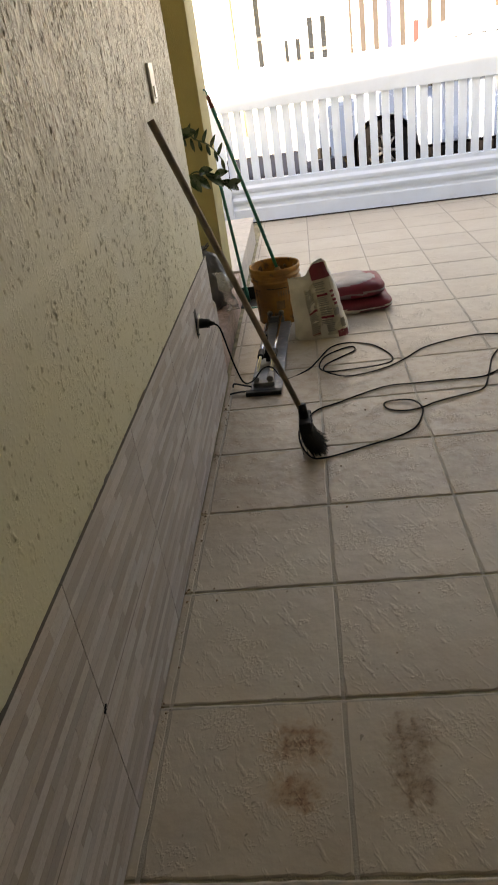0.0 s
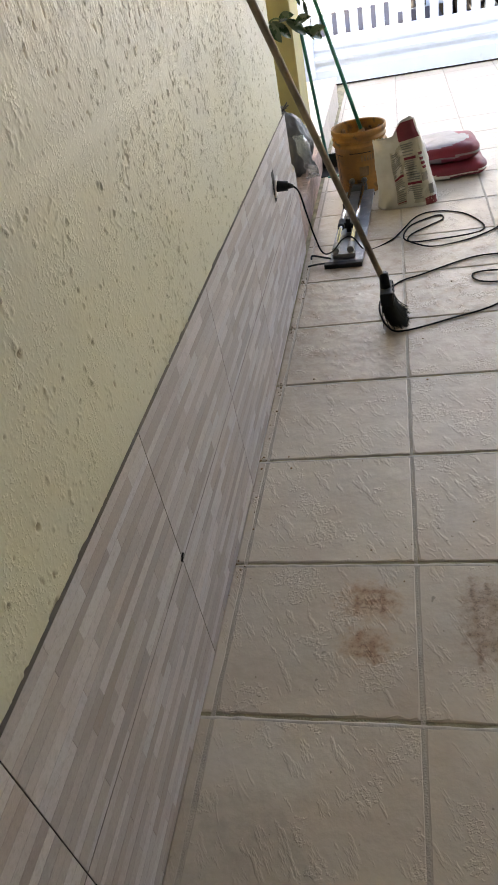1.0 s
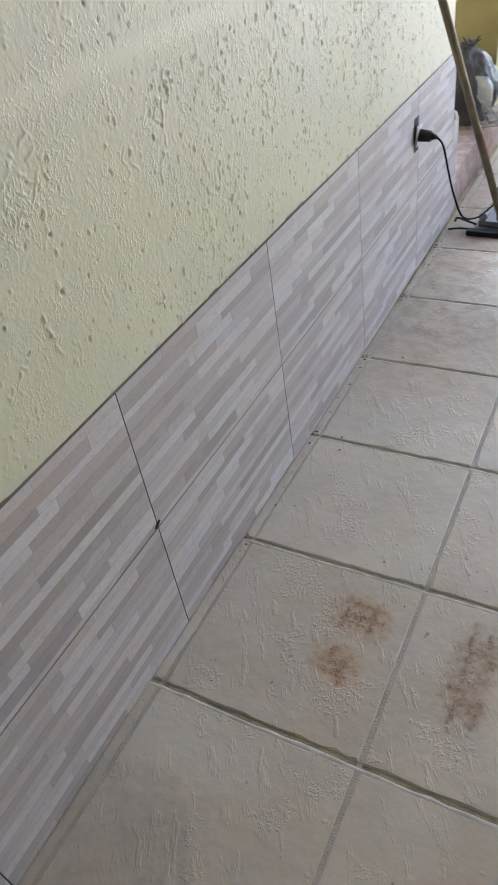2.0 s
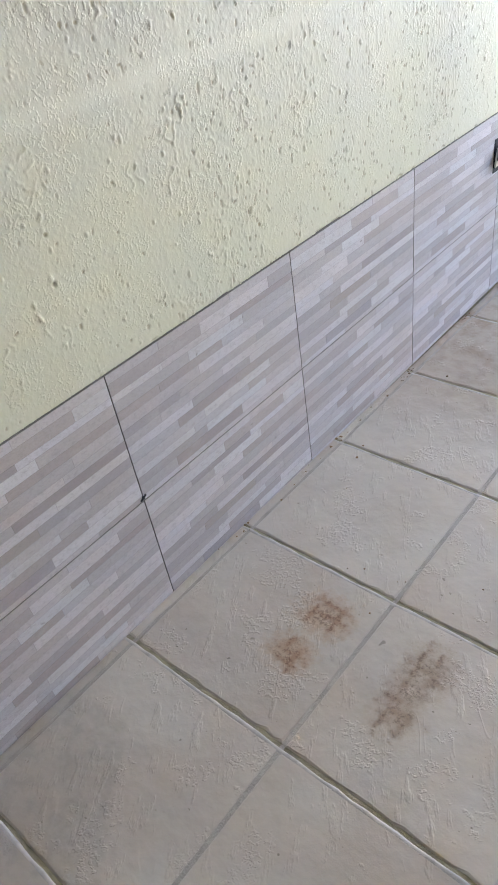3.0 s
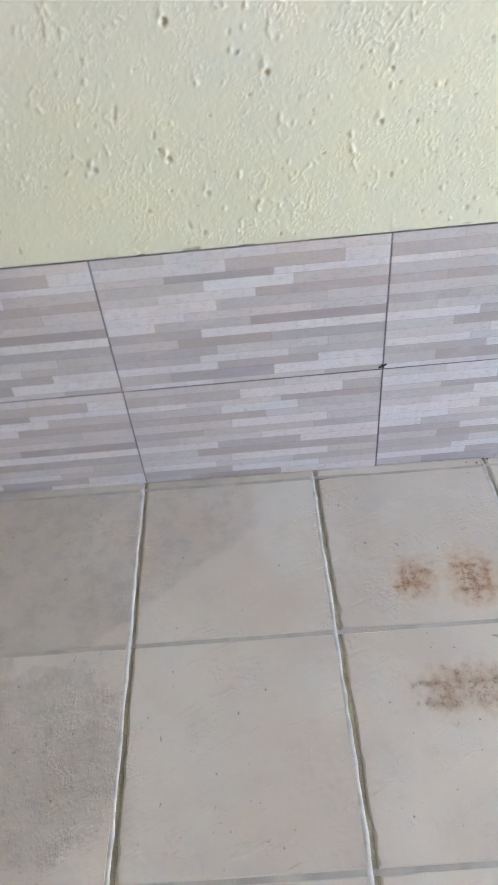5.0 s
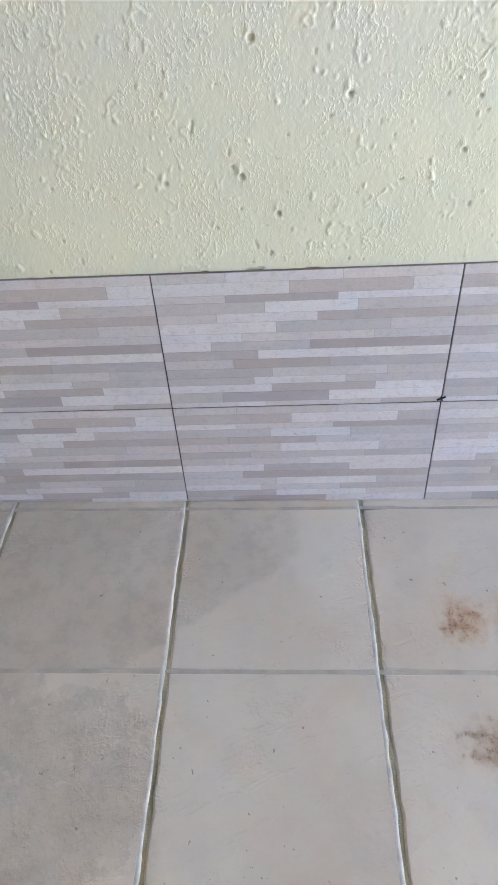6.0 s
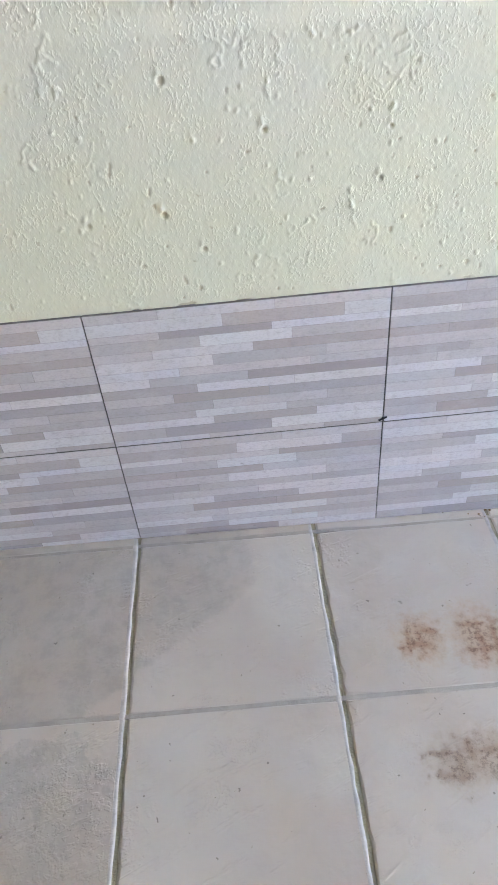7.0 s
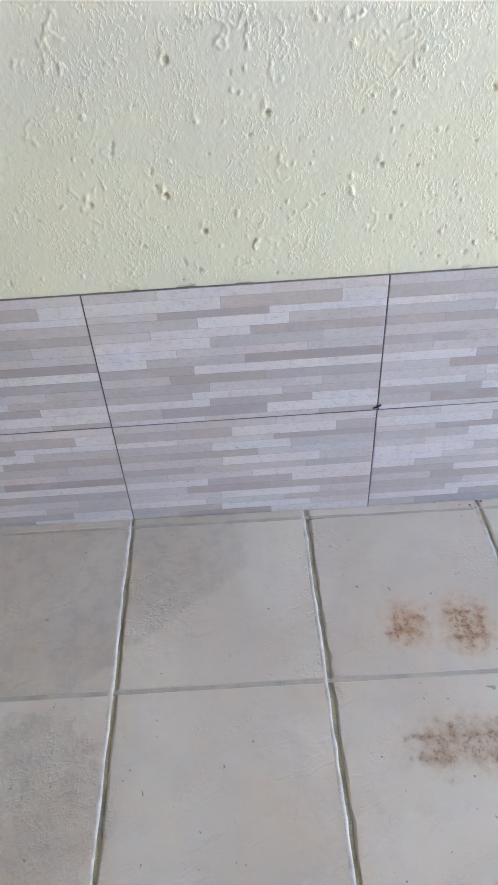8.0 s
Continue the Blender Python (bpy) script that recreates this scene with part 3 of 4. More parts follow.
wall_east = tagged(part("wall_east", east, CREAM), "unseen cream side wall, low beyond the roof", "wall", kind="structure")
west = box(-1.4, -1.2, 2.1, ROOF_Y, -0.15, CEIL)
box(-1.35, -1.2, ROOF_Y, GATE_Y, -0.15, LOW, west)
porch_wall = tagged(part("wall_porch", west, CREAM), "unseen cream wall at the back of the porch", "wall", kind="structure")
wall_return = tagged(part("wall_return", box(-1.2, -0.203, 2.13, WALL_END, -0.15, CEIL), CREAM), "short cream return wall beside the porch", "wall", kind="structure")
ceiling = tagged(part("ceiling", box(-1.4, ROOF_X, BACK_Y - 0.2, ROOF_Y, CEIL + 0.003, CEIL + 0.15), CEILING), "unseen grey slab over the carport", "ceiling", kind="structure")

# Unseen box added so its shadow edge crosses the gate and shades the road.
part("sun_block", box(-4.0, ROOF_X, -8.0, -2.4, CEIL + 0.153, 7.5), CREAM, ceiling, "unseen tall box set back on the slab to block sun")

# ---- floor: bed, grout and single tiles ----
PX, PY, C0 = 0.426, 0.421, 0.027


def floor_pose(x, y, drop=0.0):
    return pose(x, y, fz(y) - drop, -math.degrees(math.atan(SLOPE)), 0, 0)


floor = part("floor", box(-1.2, RIGHT_X, BACK_Y, GATE_Y + 0.12, -0.14, -0.0032), GROUT)
floor.data.transform(Matrix.Rotation(-math.atan(SLOPE), 4, "X"))
tagged(floor, "beige rustic ceramic tiles with dirty joints and rust marks", "floor", kind="structure")
grout = bmesh.new()
for i in range(0, 8):
    box(C0 + PX * i - 0.0047, C0 + PX * i + 0.0047, BACK_Y, GATE_Y, -0.004, -0.0011, grout)
grout.transform(Matrix.Rotation(-math.atan(SLOPE), 4, "X"))
part("grout_lines", grout, GREY_GROUT, floor, "grey grout between the tiles")
rng = random.Random(9)
pale = bmesh.new()
for j in range(int(BACK_Y / PY), int(GATE_Y / PY) + 1):
    # a ragged pale rib imitates the lit near tile edge at each wide joint
    n = 110
    row = []
    for i in range(n + 1):
        x, w = RIGHT_X * i / n * 0.98 + 0.002, 0.0088 + rng.uniform(-0.0022, 0.0016)
        lift = rng.uniform(-0.0006, -0.0001)
        row.append([pale.verts.new((x, PY * j + yy, zz + lift)) for yy, zz in ((-0.0125, -0.0010), (-0.0090, 0.0001), (-0.0100 + 0.6 * w, 0.0003), (-0.0100 + w, -0.0010), (-0.0092 + w, -0.006))])
    for lo, hi in zip(row, row[1:]):
        for k in range(4):
            pale.faces.new((lo[k], hi[k], hi[k + 1], lo[k + 1]))
pale.transform(Matrix.Rotation(-math.atan(SLOPE), 4, "X"))
part("grout_lines", pale, LIT_EDGE, floor, "pale ribs standing in for lit tile edges in the wide joints", smooth=True)


def floor_tile(w, d, seed):
    """A slab with a wavering, rounded edge, from its own corner."""
    rng = random.Random(seed)
    bm = bmesh.new()
    rim = []
    for (ax, ay), (bx, by), n in (((0, 0), (w, 0), 18), ((w, 0), (w, d), 7), ((w, d), (0, d), 7), ((0, d), (0, 0), 7)):
        n = max(2, int(n * math.hypot(bx - ax, by - ay) / 0.42))
        rim += [(ax + (bx - ax) * i / n, ay + (by - ay) * i / n) for i in range(n)]
    mid = Vector((w / 2, d / 2, 0))
    top, edge, foot = [], [], []
    for x, y in rim:
        q = Vector((x, y, 0))
        inward = Vector((1 if x < 1e-6 else -1 if x > w - 1e-6 else 0, 1 if y < 1e-6 else -1 if y > d - 1e-6 else 0, 0))
        # the edge along the open joint is the more chipped one
        off = abs(rng.gauss(0.0012, 0.0024)) if y < 1e-6 else max(0, rng.gauss(0.001, 0.0012))
        foot.append(bm.verts.new(q + Vector((0, 0, -0.009))))
        edge.append(bm.verts.new(q + inward * off * 0.6 + Vector((0, 0, -0.0022))))
        top.append(bm.verts.new(q + inward * (off + rng.uniform(0.0025, 0.0042))))
    n = len(rim)
    for lo, hi in ((foot, edge), (edge, top)):
        for i in range(n):
            bm.faces.new((lo[i], lo[(i + 1) % n], hi[(i + 1) % n], hi[i]))
    bm.faces.new(top)
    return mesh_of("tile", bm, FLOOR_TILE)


GX, GY = 0.005, 0.0105
whole = [floor_tile(PX - GX, PY - GY, i) for i in range(5)]
sliver = [floor_tile(C0 + 0.0035 - GX / 2, PY - GY, 20 + i) for i in range(3)]
first_row, last_row = int(math.floor(BACK_Y / PY)), int(GATE_Y // PY)
rng = random.Random(5)


def lay_tiles():
    for j in range(first_row + 1, last_row + 1):
        y = PY * j + GY / 2
        for i in range(-1, 8):
            x = -0.001 if i < 0 else C0 + PX * i + GX / 2
            ob = new("tile", rng.choice(sliver if i < 0 else whole))
            ob.parent = floor
            ob.matrix_basis = floor_pose(x, y, rng.uniform(0, 0.0006))


# ---- porch: raised step with pillar ----
porch = tagged(part("porch_step", box(-1.2, -0.022, 2.442, 3.90, -0.16, 0.115), PINK_STONE, bevel=0.006), "low raised porch step of worn pinkish stone", "step", kind="structure")
part("riser", box(-1.2, -0.024, 3.903, 5.65, -0.16, 0.115), WHITE_STONE, porch, "pale plastered riser with stains", bevel=0.005)
part("cover_slab", box(-1.2, -0.017, 3.9, 5.66, 0.1155, 0.132), WHITE_STONE, porch, "pale stone cover slab", bevel=0.005)
pillar = tagged(part("pillar", box(-0.46, -0.05, 3.38, 3.74, 0.116, CEIL), OLIVE, bevel=0.006), "square olive-yellow painted pillar on the porch step", "pillar", kind="structure")

# ---- gate ----


def metal_gate():
    g = thing("metal_gate", "white enamelled metal gate with upright slats over a ribbed panel", "gate", (0, GATE_Y + 0.085, fz(GATE_Y) + 0.016), -2.6)
    z0 = 0.0
    prof = [(0.0, 0.0), (0.0, 0.125), (0.008, 0.14), (0.008, 0.165), (-0.012, 0.20), (-0.016, 0.225), (0.002, 0.25), (0.003, 0.28), (-0.010, 0.305), (-0.012, 0.33), (0.004, 0.36), (0.004, 0.395), (0.03, 0.40), (0.05, 0.40), (0.05, 0.0)]
    bm = bmesh.new()
    a = [bm.verts.new((-1.15, y, z)) for y, z in prof]
    b = [bm.verts.new((RIGHT_X - 0.02, y, z)) for y, z in prof]
    for i in range(len(prof)):
        j = (i + 1) % len(prof)
        bm.faces.new((a[i], b[i], b[j], a[j]))
    bm.faces.new(a[::-1])
    bm.faces.new(b)
    part("bottom_panel", bm, GATE_COOL_CAST, g, "ribbed white sheet-metal panel", bevel=0.002)
    slat = mesh_of("slat", box(-0.0365, 0.0365, 0.012, 0.030, 0.40, 2.25), GATE_COOL_CAST, bevel=0.003)
    x = -0.234 - 0.1165 * 7
    while x < RIGHT_X - 0.06:
        ob = new("slat", slat)
        ob.parent = g
        ob.matrix_basis = pose(x, 0, 0)
        x += 0.1165
    part("middle_panel", box(-1.15, RIGHT_X - 0.02, -0.012, 0.010, 1.035, 1.375), GATE_COOL_CAST, g, "plain white cross panel", bevel=0.004)
    part("top_rail", box(-1.15, RIGHT_X - 0.02, 0.0, 0.045, 2.25, 2.33), GATE_COOL_CAST, g, bevel=0.004)
    # Black strip draws the shadow line beneath the gate.
    part("shadow_gap", box(-1.15, RIGHT_X - 0.02, 0.006, 0.045, -0.014, -0.0005), BLACK, g, "black strip standing in for the shadow gap under the panel")
    part("post", box(-0.34, -0.272, -0.03, -0.0135, 0.0, 0.98), GATE_COOL_CAST, g, "white gate post", bevel=0.004)
    return g


metal_gate()

# ---- things on the floor ----


def push_broom():
    y, z = 1.655, fz(1.65)
    b = thing("push_broom", "worn wooden broom with black bristles leaning on the wall", "broom", (0, y, z))
    part("handle", rod((0.384, 0.004, 0.17), (0.008, -0.012, 1.262), 0.0108, 0.0125), WOOD, b, "scuffed brown wooden handle", smooth=True)
    lean = Matrix.Translation((0.388, 0.002, 0.135)) @ Matrix.Rotation(radians(-4), 4, "Y")
    head = box(-0.022, 0.024, -0.058, 0.058, -0.034, 0.02)
    part("head", head, BLACK, b, bevel=0.007, m=lean)
    part("socket", rod((0, 0, 0.02), (0, 0, 0.075), 0.02, 0.016), BLACK, b, smooth=True, m=lean)
    for i in range(4):
        part("rib", box(0.0235, 0.028, -0.052 + 0.031 * i, -0.040 + 0.031 * i, -0.028, 0.018), BLACK_IRON, b, bevel=0.002, m=lean)
    rng = random.Random(3)
    bm = bmesh.new()
    for i in range(640):
        x, yy = rng.uniform(-0.02, 0.02), rng.uniform(-0.06, 0.06)
        out = rng.gauss(0, 0.006)
        if i % 16 == 0:
            out = rng.uniform(-0.05, 0.03)
        tip = (x * 1.5 + 0.030 + out + rng.uniform(0, 0.012), yy * 1.15 + rng.gauss(0, 0.008), -0.134 + rng.uniform(0, 0.03) + 0.1 * abs(x))
        mid = (x * 1.2 + 0.012 + 0.4 * out, yy * 1.06, -0.075)
        tube([(x, yy, -0.028), mid, tip], lambda u: 0.0018 - 0.0009 * u, 3, 2, bm)
    part("bristles", bm, BLACK, b, "splayed black bristles", m=lean)


def tile_cutter():
    y, z = 2.235, fz(2.3)
    c = thing("tile_cutter", "manual tile cutter with twin chrome rails on a steel base", "tile cutter", (0.186, y, z), -2.4)
    part("base_plate", box(-0.066, 0.088, 0.03, 0.97, 0.006, 0.022), STEEL, c, "dusty grey steel base plate", bevel=0.003)
    part("foot", box(-0.086, 0.086, 0.0, 0.034, 0.0, 0.022), BLACK, c, "black rubber foot bar", bevel=0.005)
    part("foot", box(-0.07, 0.09, 0.93, 0.965, 0.0, 0.0055), BLACK, c, bevel=0.002)
    for x in (-0.034, 0.034):
        part("rail", rod((x, 0.075, 0.066), (x, 0.99, 0.066), 0.0085, sides=18), CHROME, c, "chrome guide rail", smooth=True)
        part("rail_clamp", rod((x, 0.985, 0.066), (x, 1.005, 0.066), 0.016, sides=18), CAST, c, smooth=True)
    bm = box(-0.052, 0.052, 0.055, 0.095, 0.0225, 0.044)
    for x in (-0.034, 0.034):
        rod((x, 0.05, 0.064), (x, 0.115, 0.064), 0.0165, sides=16, bm=bm)
        box(x - 0.011, x + 0.011, 0.06, 0.10, 0.040, 0.062, bm)
    part("end_bracket", bm, BRACKET, c, "forked grey cast end bracket", bevel=0.003)
    bm = box(-0.05, 0.05, 0.955, 0.985, 0.0225, 0.055)
    part("end_bracket", bm, CAST, c, bevel=0.005)
    bm = box(-0.046, 0.046, 0.345, 0.385, 0.050, 0.078)
    for x in (-0.034, 0.034):
        rod((x, 0.325, 0.066), (x, 0.405, 0.066), 0.0175, sides=16, bm=bm)
    box(-0.012, 0.012, 0.345, 0.39, 0.03, 0.098, bm)
    slide = part("carriage", bm, BLACK, c, "black sliding carriage with cutting wheel", bevel=0.007)
    part("cutting_wheel", rod((-0.003, 0.372, 0.03), (0.003, 0.372, 0.03), 0.011), CHROME, slide, smooth=True)
    part("rail_block", box(-0.05, -0.018, 0.60, 0.655, 0.048, 0.085), BLACK, c, bevel=0.006)
    part("stop_rod", tube([(-0.06, 0.03, 0.018), (-0.12, 0.03, 0.016), (-0.165, 0.025, 0.012)], 0.0045), BLACK, c, smooth=True)
    part("stop_rod", tube([(-0.06, 0.06, 0.026), (-0.10, 0.075, 0.03), (-0.15, 0.10, 0.03), (-0.155, 0.085, 0.02)], 0.0045), BLACK, c, smooth=True)


def bucket():
    x, y = 0.245, 3.365
    b = thing("bucket", "dirty orange plastic builder's bucket with mortar residue", "bucket", (x, y, fz(y)))
    outer = [(0.0, 0.0), (0.120, 0.0), (0.125, 0.006), (0.137, 0.20), (0.1395, 0.243), (0.1475, 0.245), (0.1475, 0.254), (0.1405, 0.257), (0.141, 0.271), (0.149, 0.273), (0.149, 0.282), (0.142, 0.285), (0.1425, 0.300), (0.1515, 0.303), (0.152, 0.322), (0.1495, 0.328), (0.145, 0.327)]
    inner = [(0.143, 0.318), (0.134, 0.20), (0.129, 0.10), (0.122, 0.02), (0.0, 0.012)]
    part("shell", lathe([(q, h * 1.045) for q, h in outer + inner], 48), ORANGE, b, smooth=True)
    rng = random.Random(8)
    dreg = lathe([(0.0, 0.10), (0.05, 0.106), (0.09, 0.098), (0.128, 0.112)], 24)
    for v in dreg.verts:
        v.co.z += rng.uniform(-0.008, 0.012)
    part("mortar_residue", dreg, BROWN_MUD, b, "dried brown mortar", smooth=True)
    for i in range(26):
        a, zz = rng.uniform(0, 2 * math.pi), rng.uniform(0.13, 0.30)
        r = 0.1305 + (zz - 0.12) * 0.06
        crust = bmesh.new()
        bmesh.ops.create_icosphere(crust, subdivisions=1, radius=rng.uniform(0.008, 0.022), matrix=Matrix.LocRotScale((r * math.cos(a), r * math.sin(a), zz), None, (1, 1, rng.uniform(0.6, 1.6))))
        for v in crust.verts:
            k = v.co.to_2d().length
            lim = 0.1275 + (v.co.z - 0.12) * 0.045
            if k > lim:
                v.co.x, v.co.y = v.co.x * lim / k, v.co.y * lim / k
        part("splash", crust, BROWN_MUD, b, smooth=True)
    # print on the front: an outline, a row of plain letter bars and a worn patch
    def skin(a0, a1, z0, z1, lift=0.0008):
        def f(u, v):
            a, zz = radians(a0 + (a1 - a0) * u), z0 + (z1 - z0) * v
            r = 0.125 + 0.0605 * (zz - 0.006) + lift
            return (r * math.cos(a), r * math.sin(a), zz)
        return sheet(f, max(2, int(abs(a1 - a0) / 6)), 2)
    part("print_line", skin(-112, -62, 0.228, 0.232), BLACK, b)
    part("print_line", skin(-150, -148, 0.06, 0.22), BLACK, b)
    part("print_line", skin(-158, -132, 0.216, 0.220), BLACK, b)
    for i in range(5):
        part("letter_bar", skin(-86 + 6.5 * i, -82 + 6.5 * i, 0.185, 0.215), BROWN_MUD, b)
    part("worn_patch", skin(-92, -70, 0.105, 0.155), BROWN_MUD, b, "dark worn print patch")
    part("worn_patch", skin(-100, -78, 0.045, 0.085), BROWN_MUD, b)
    # bail handle hanging on the far side
    part("bail", tube([(0.151 * math.cos(radians(a)), 0.151 * math.sin(radians(a)), 0.262 - 0.10 * math.sin(radians(a))) for a in range(0, 181, 15)], 0.0028, 6), CHROME, b, smooth=True)
    stick = thing("mop_stick", "green metal mop stick with a red tip standing in the bucket", "mop", (x, y, fz(y)))
    lo, hi = Vector((0.300 - x, 3.40 - y, 0.10 - fz(y))), Vector((-0.034 - x, 3.605 - y, 1.235 - fz(y)))
    way = (hi - lo).normalized()
    part("handle", rod(lo + way * 0.12, hi - way * 0.09, 0.0105), GREEN, stick, "green coated tube", smooth=True)
    part("tip", rod(hi - way * 0.09, hi - way * 0.02, 0.0112), RED, stick, "worn red end", smooth=True)
    part("hook", tube([hi - way * 0.02, hi + way * 0.008, hi + way * 0.015 + Vector((-0.012, 0, 0)), hi + Vector((-0.02, 0, -0.004))], 0.005), GREEN, stick, smooth=True)
    part("socket", rod(lo, lo + way * 0.16, 0.024, 0.018), BROWN_MUD, stick, "mortar-caked mop socket", smooth=True)


def power(v, e):
    return math.copysign(abs(v) ** e, v)


def standing_sack():
    y0 = 3.02
    s = thing("mortar_sack", "half-used white and crimson mortar sack standing open", "sack", (0.49, y0, fz(y0)))

    def girth(v):
        left, right = -0.154 + 0.008 * math.sin(5 * v), 0.153 - 0.104 * v ** 1.25
        return (left + right) / 2, (right - left) / 2, 0.088 * (1 - 0.86 * v ** 2.2) + 0.004

    def skin(a, v, lift=0.0):
        mid, half, deep = girth(v)
        x = mid + (half + lift) * power(math.cos(a), 0.55)
        yy = (deep + lift) * power(math.sin(a), 0.75)
        rise = min(1, max(0, (x + 0.062) / 0.045))
        tall = 0.330 + 0.03 * (x + 0.15) / 0.2 + 0.056 * rise * rise * (3 - 2 * rise)
        z = v * tall
        fold = noise.noise(Vector((x * 14, yy * 14, z * 9))) * 0.018 + noise.noise(Vector((x * 34, yy * 34 + 7, z * 26))) * 0.010
        fold += 0.009 * math.sin(30 * (x + 0.16 + 0.35 * (z - 0.2))) * v ** 1.5
        return Vector((x + fold * 0.4, yy + fold * (1 if yy > 0 else -1) * min(1, abs(yy) / 0.02), z + fold * 0.5 * v))

    bm = bmesh.new()
    n, rows = 64, 34
    rings = [[bm.verts.new(skin(2 * math.pi * i / n, j / rows)) for i in range(n)] for j in range(rows + 1)]
    for lo, hi in zip(rings, rings[1:]):
        for i in range(n):
            bm.faces.new((lo[i], lo[(i + 1) % n], hi[(i + 1) % n], hi[i]))
    bm.faces.new(rings[0][::-1])
    part("body", bm, BAG_WHITE, s, "white woven plastic bag", smooth=True)

    def patch(name, material, s0, s1, v0, v1, label="", lean=0.0, lift=0.0015):
        """A printed field on the front, from shares of its width and height."""
        def f(u, v):
            vv = v0 + (v1 - v0) * v
            share = s0 + (s1 - s0) * u + lean * vv
            return skin(math.pi + math.acos(max(-1, min(1, power(1 - 2 * share, 1 / 0.55)))), vv, lift)
        return part(name, sheet(f, max(3, int(abs(s1 - s0) * 30)), max(2, int((v1 - v0) * 34))), material, s, label, smooth=True)

    patch("print_field", PRINT_PALE, 0.33, 0.92, 0.05, 0.80, "pale beige printed panel", 0.0, 0.001)
    patch("print_field", BAG_RED, 0.58, 0.94, 0.80, 0.998, "crimson top print", 0.0, 0.0055)
    patch("print_field", BAG_RED, 0.80, 0.985, 0.0, 0.09, "crimson bottom print", 0.0)
    rng = random.Random(4)
    for col, (s0, s1) in enumerate(((0.31, 0.50), (0.53, 0.78))):
        v = 0.10
        while v < 0.77:
            red = (col == 0 and 0.37 < v < 0.40) or (col == 1 and (0.28 < v < 0.32 or 0.56 < v < 0.585))
            tall = 0.030 if red else 0.014
            end = s1 if red else s1 - rng.uniform(0, 0.05)
            patch("print_bar", BAG_RED if red else PRINT_GREY, s0 + 0.06 * v, end + 0.02 * v, v, v + tall, lift=0.0026)
            v += tall + (0.022 if red else rng.choice((0.011, 0.011, 0.02)))
    patch("print_bar", BAG_RED, 0.33, 0.50, 0.075, 0.088)
    patch("print_mark", PRINT_GREY, 0.80, 0.92, 0.30, 0.40, "grey printed mark")
    for v in (0.44, 0.49, 0.54, 0.60):
        patch("print_bar", BAG_RED, 0.85, 0.93, v, v + 0.03)
    patch("print_bar", PRINT_GREY, 0.90, 0.97, 0.12, 0.24)
    # torn rim at the mouth, pinched nearly shut
    part("rim", sheet(lambda u, v: skin(math.pi * (1.02 + 0.45 * u), 0.985) + Vector((0, 0.004 - 0.004 * v, 0.012 * v * (0.6 + 0.8 * abs(math.sin(17 * u))))), 30, 2), BAG_WHITE, s, "torn bag rim", smooth=True)


def lying_sack(at, turn, half, seed, upper):
    s = thing("mortar_sack", "full crimson and white mortar sack lying in a stack" if upper else "full crimson and white mortar sack lying flat on the tiles", "sack", at, turn, "stacked sacks")
    a, b, c = half

    def skin(u, v):
        lon, lat = 2 * math.pi * u, math.pi * (v - 0.5)
        k = power(math.cos(lat), 0.42)
        x, y, z = a * k * power(math.cos(lon), 0.42), b * k * power(math.sin(lon), 0.42), c * power(math.sin(lat), 0.6)
        sag = 1 - 0.25 * (x / a) ** 6 - 0.22 * (y / b) ** 6
        q = Vector((x, y, z * sag))
        w = noise.noise(Vector((x * 9 + seed, y * 9, z * 9))) * 0.012 + noise.noise(Vector((x * 28, y * 28 + seed, z * 28))) * 0.004
        q += Vector((x / a, y / b, 0.8 * z / c)) * w
        q.z = max(q.z + c, 0.0)
        return q

    bm = sheet(skin, 72, 30)
    bmesh.ops.remove_doubles(bm, verts=bm.verts, dist=0.0006)
    for f in bm.faces:
        p = f.calc_center_median()
        wave = 0.006 * math.sin(14 * p.x + seed)
        h = (p.z + wave) / (2 * c)
        white = (h < 0.36 and p.x < -0.05 + 0.02 * seed) or 0.36 < h < 0.45 or (upper and h > 0.90 + 0.05 * math.sin(19 * p.x))
        f.material_index = 1 if white else 0
    part("body", bm, [BAG_RED, FILM_GREY if upper else BAG_WHITE], s, smooth=True)


push_broom()
tile_cutter()
bucket()
standing_sack()
lying_sack((0.715, 3.44, fz(3.44)), 3, (0.205, 0.17, 0.043), 1.0, False)
lying_sack((0.685, 3.46, fz(3.46) + 0.078), -1, (0.20, 0.165, 0.055), 2.0, True)


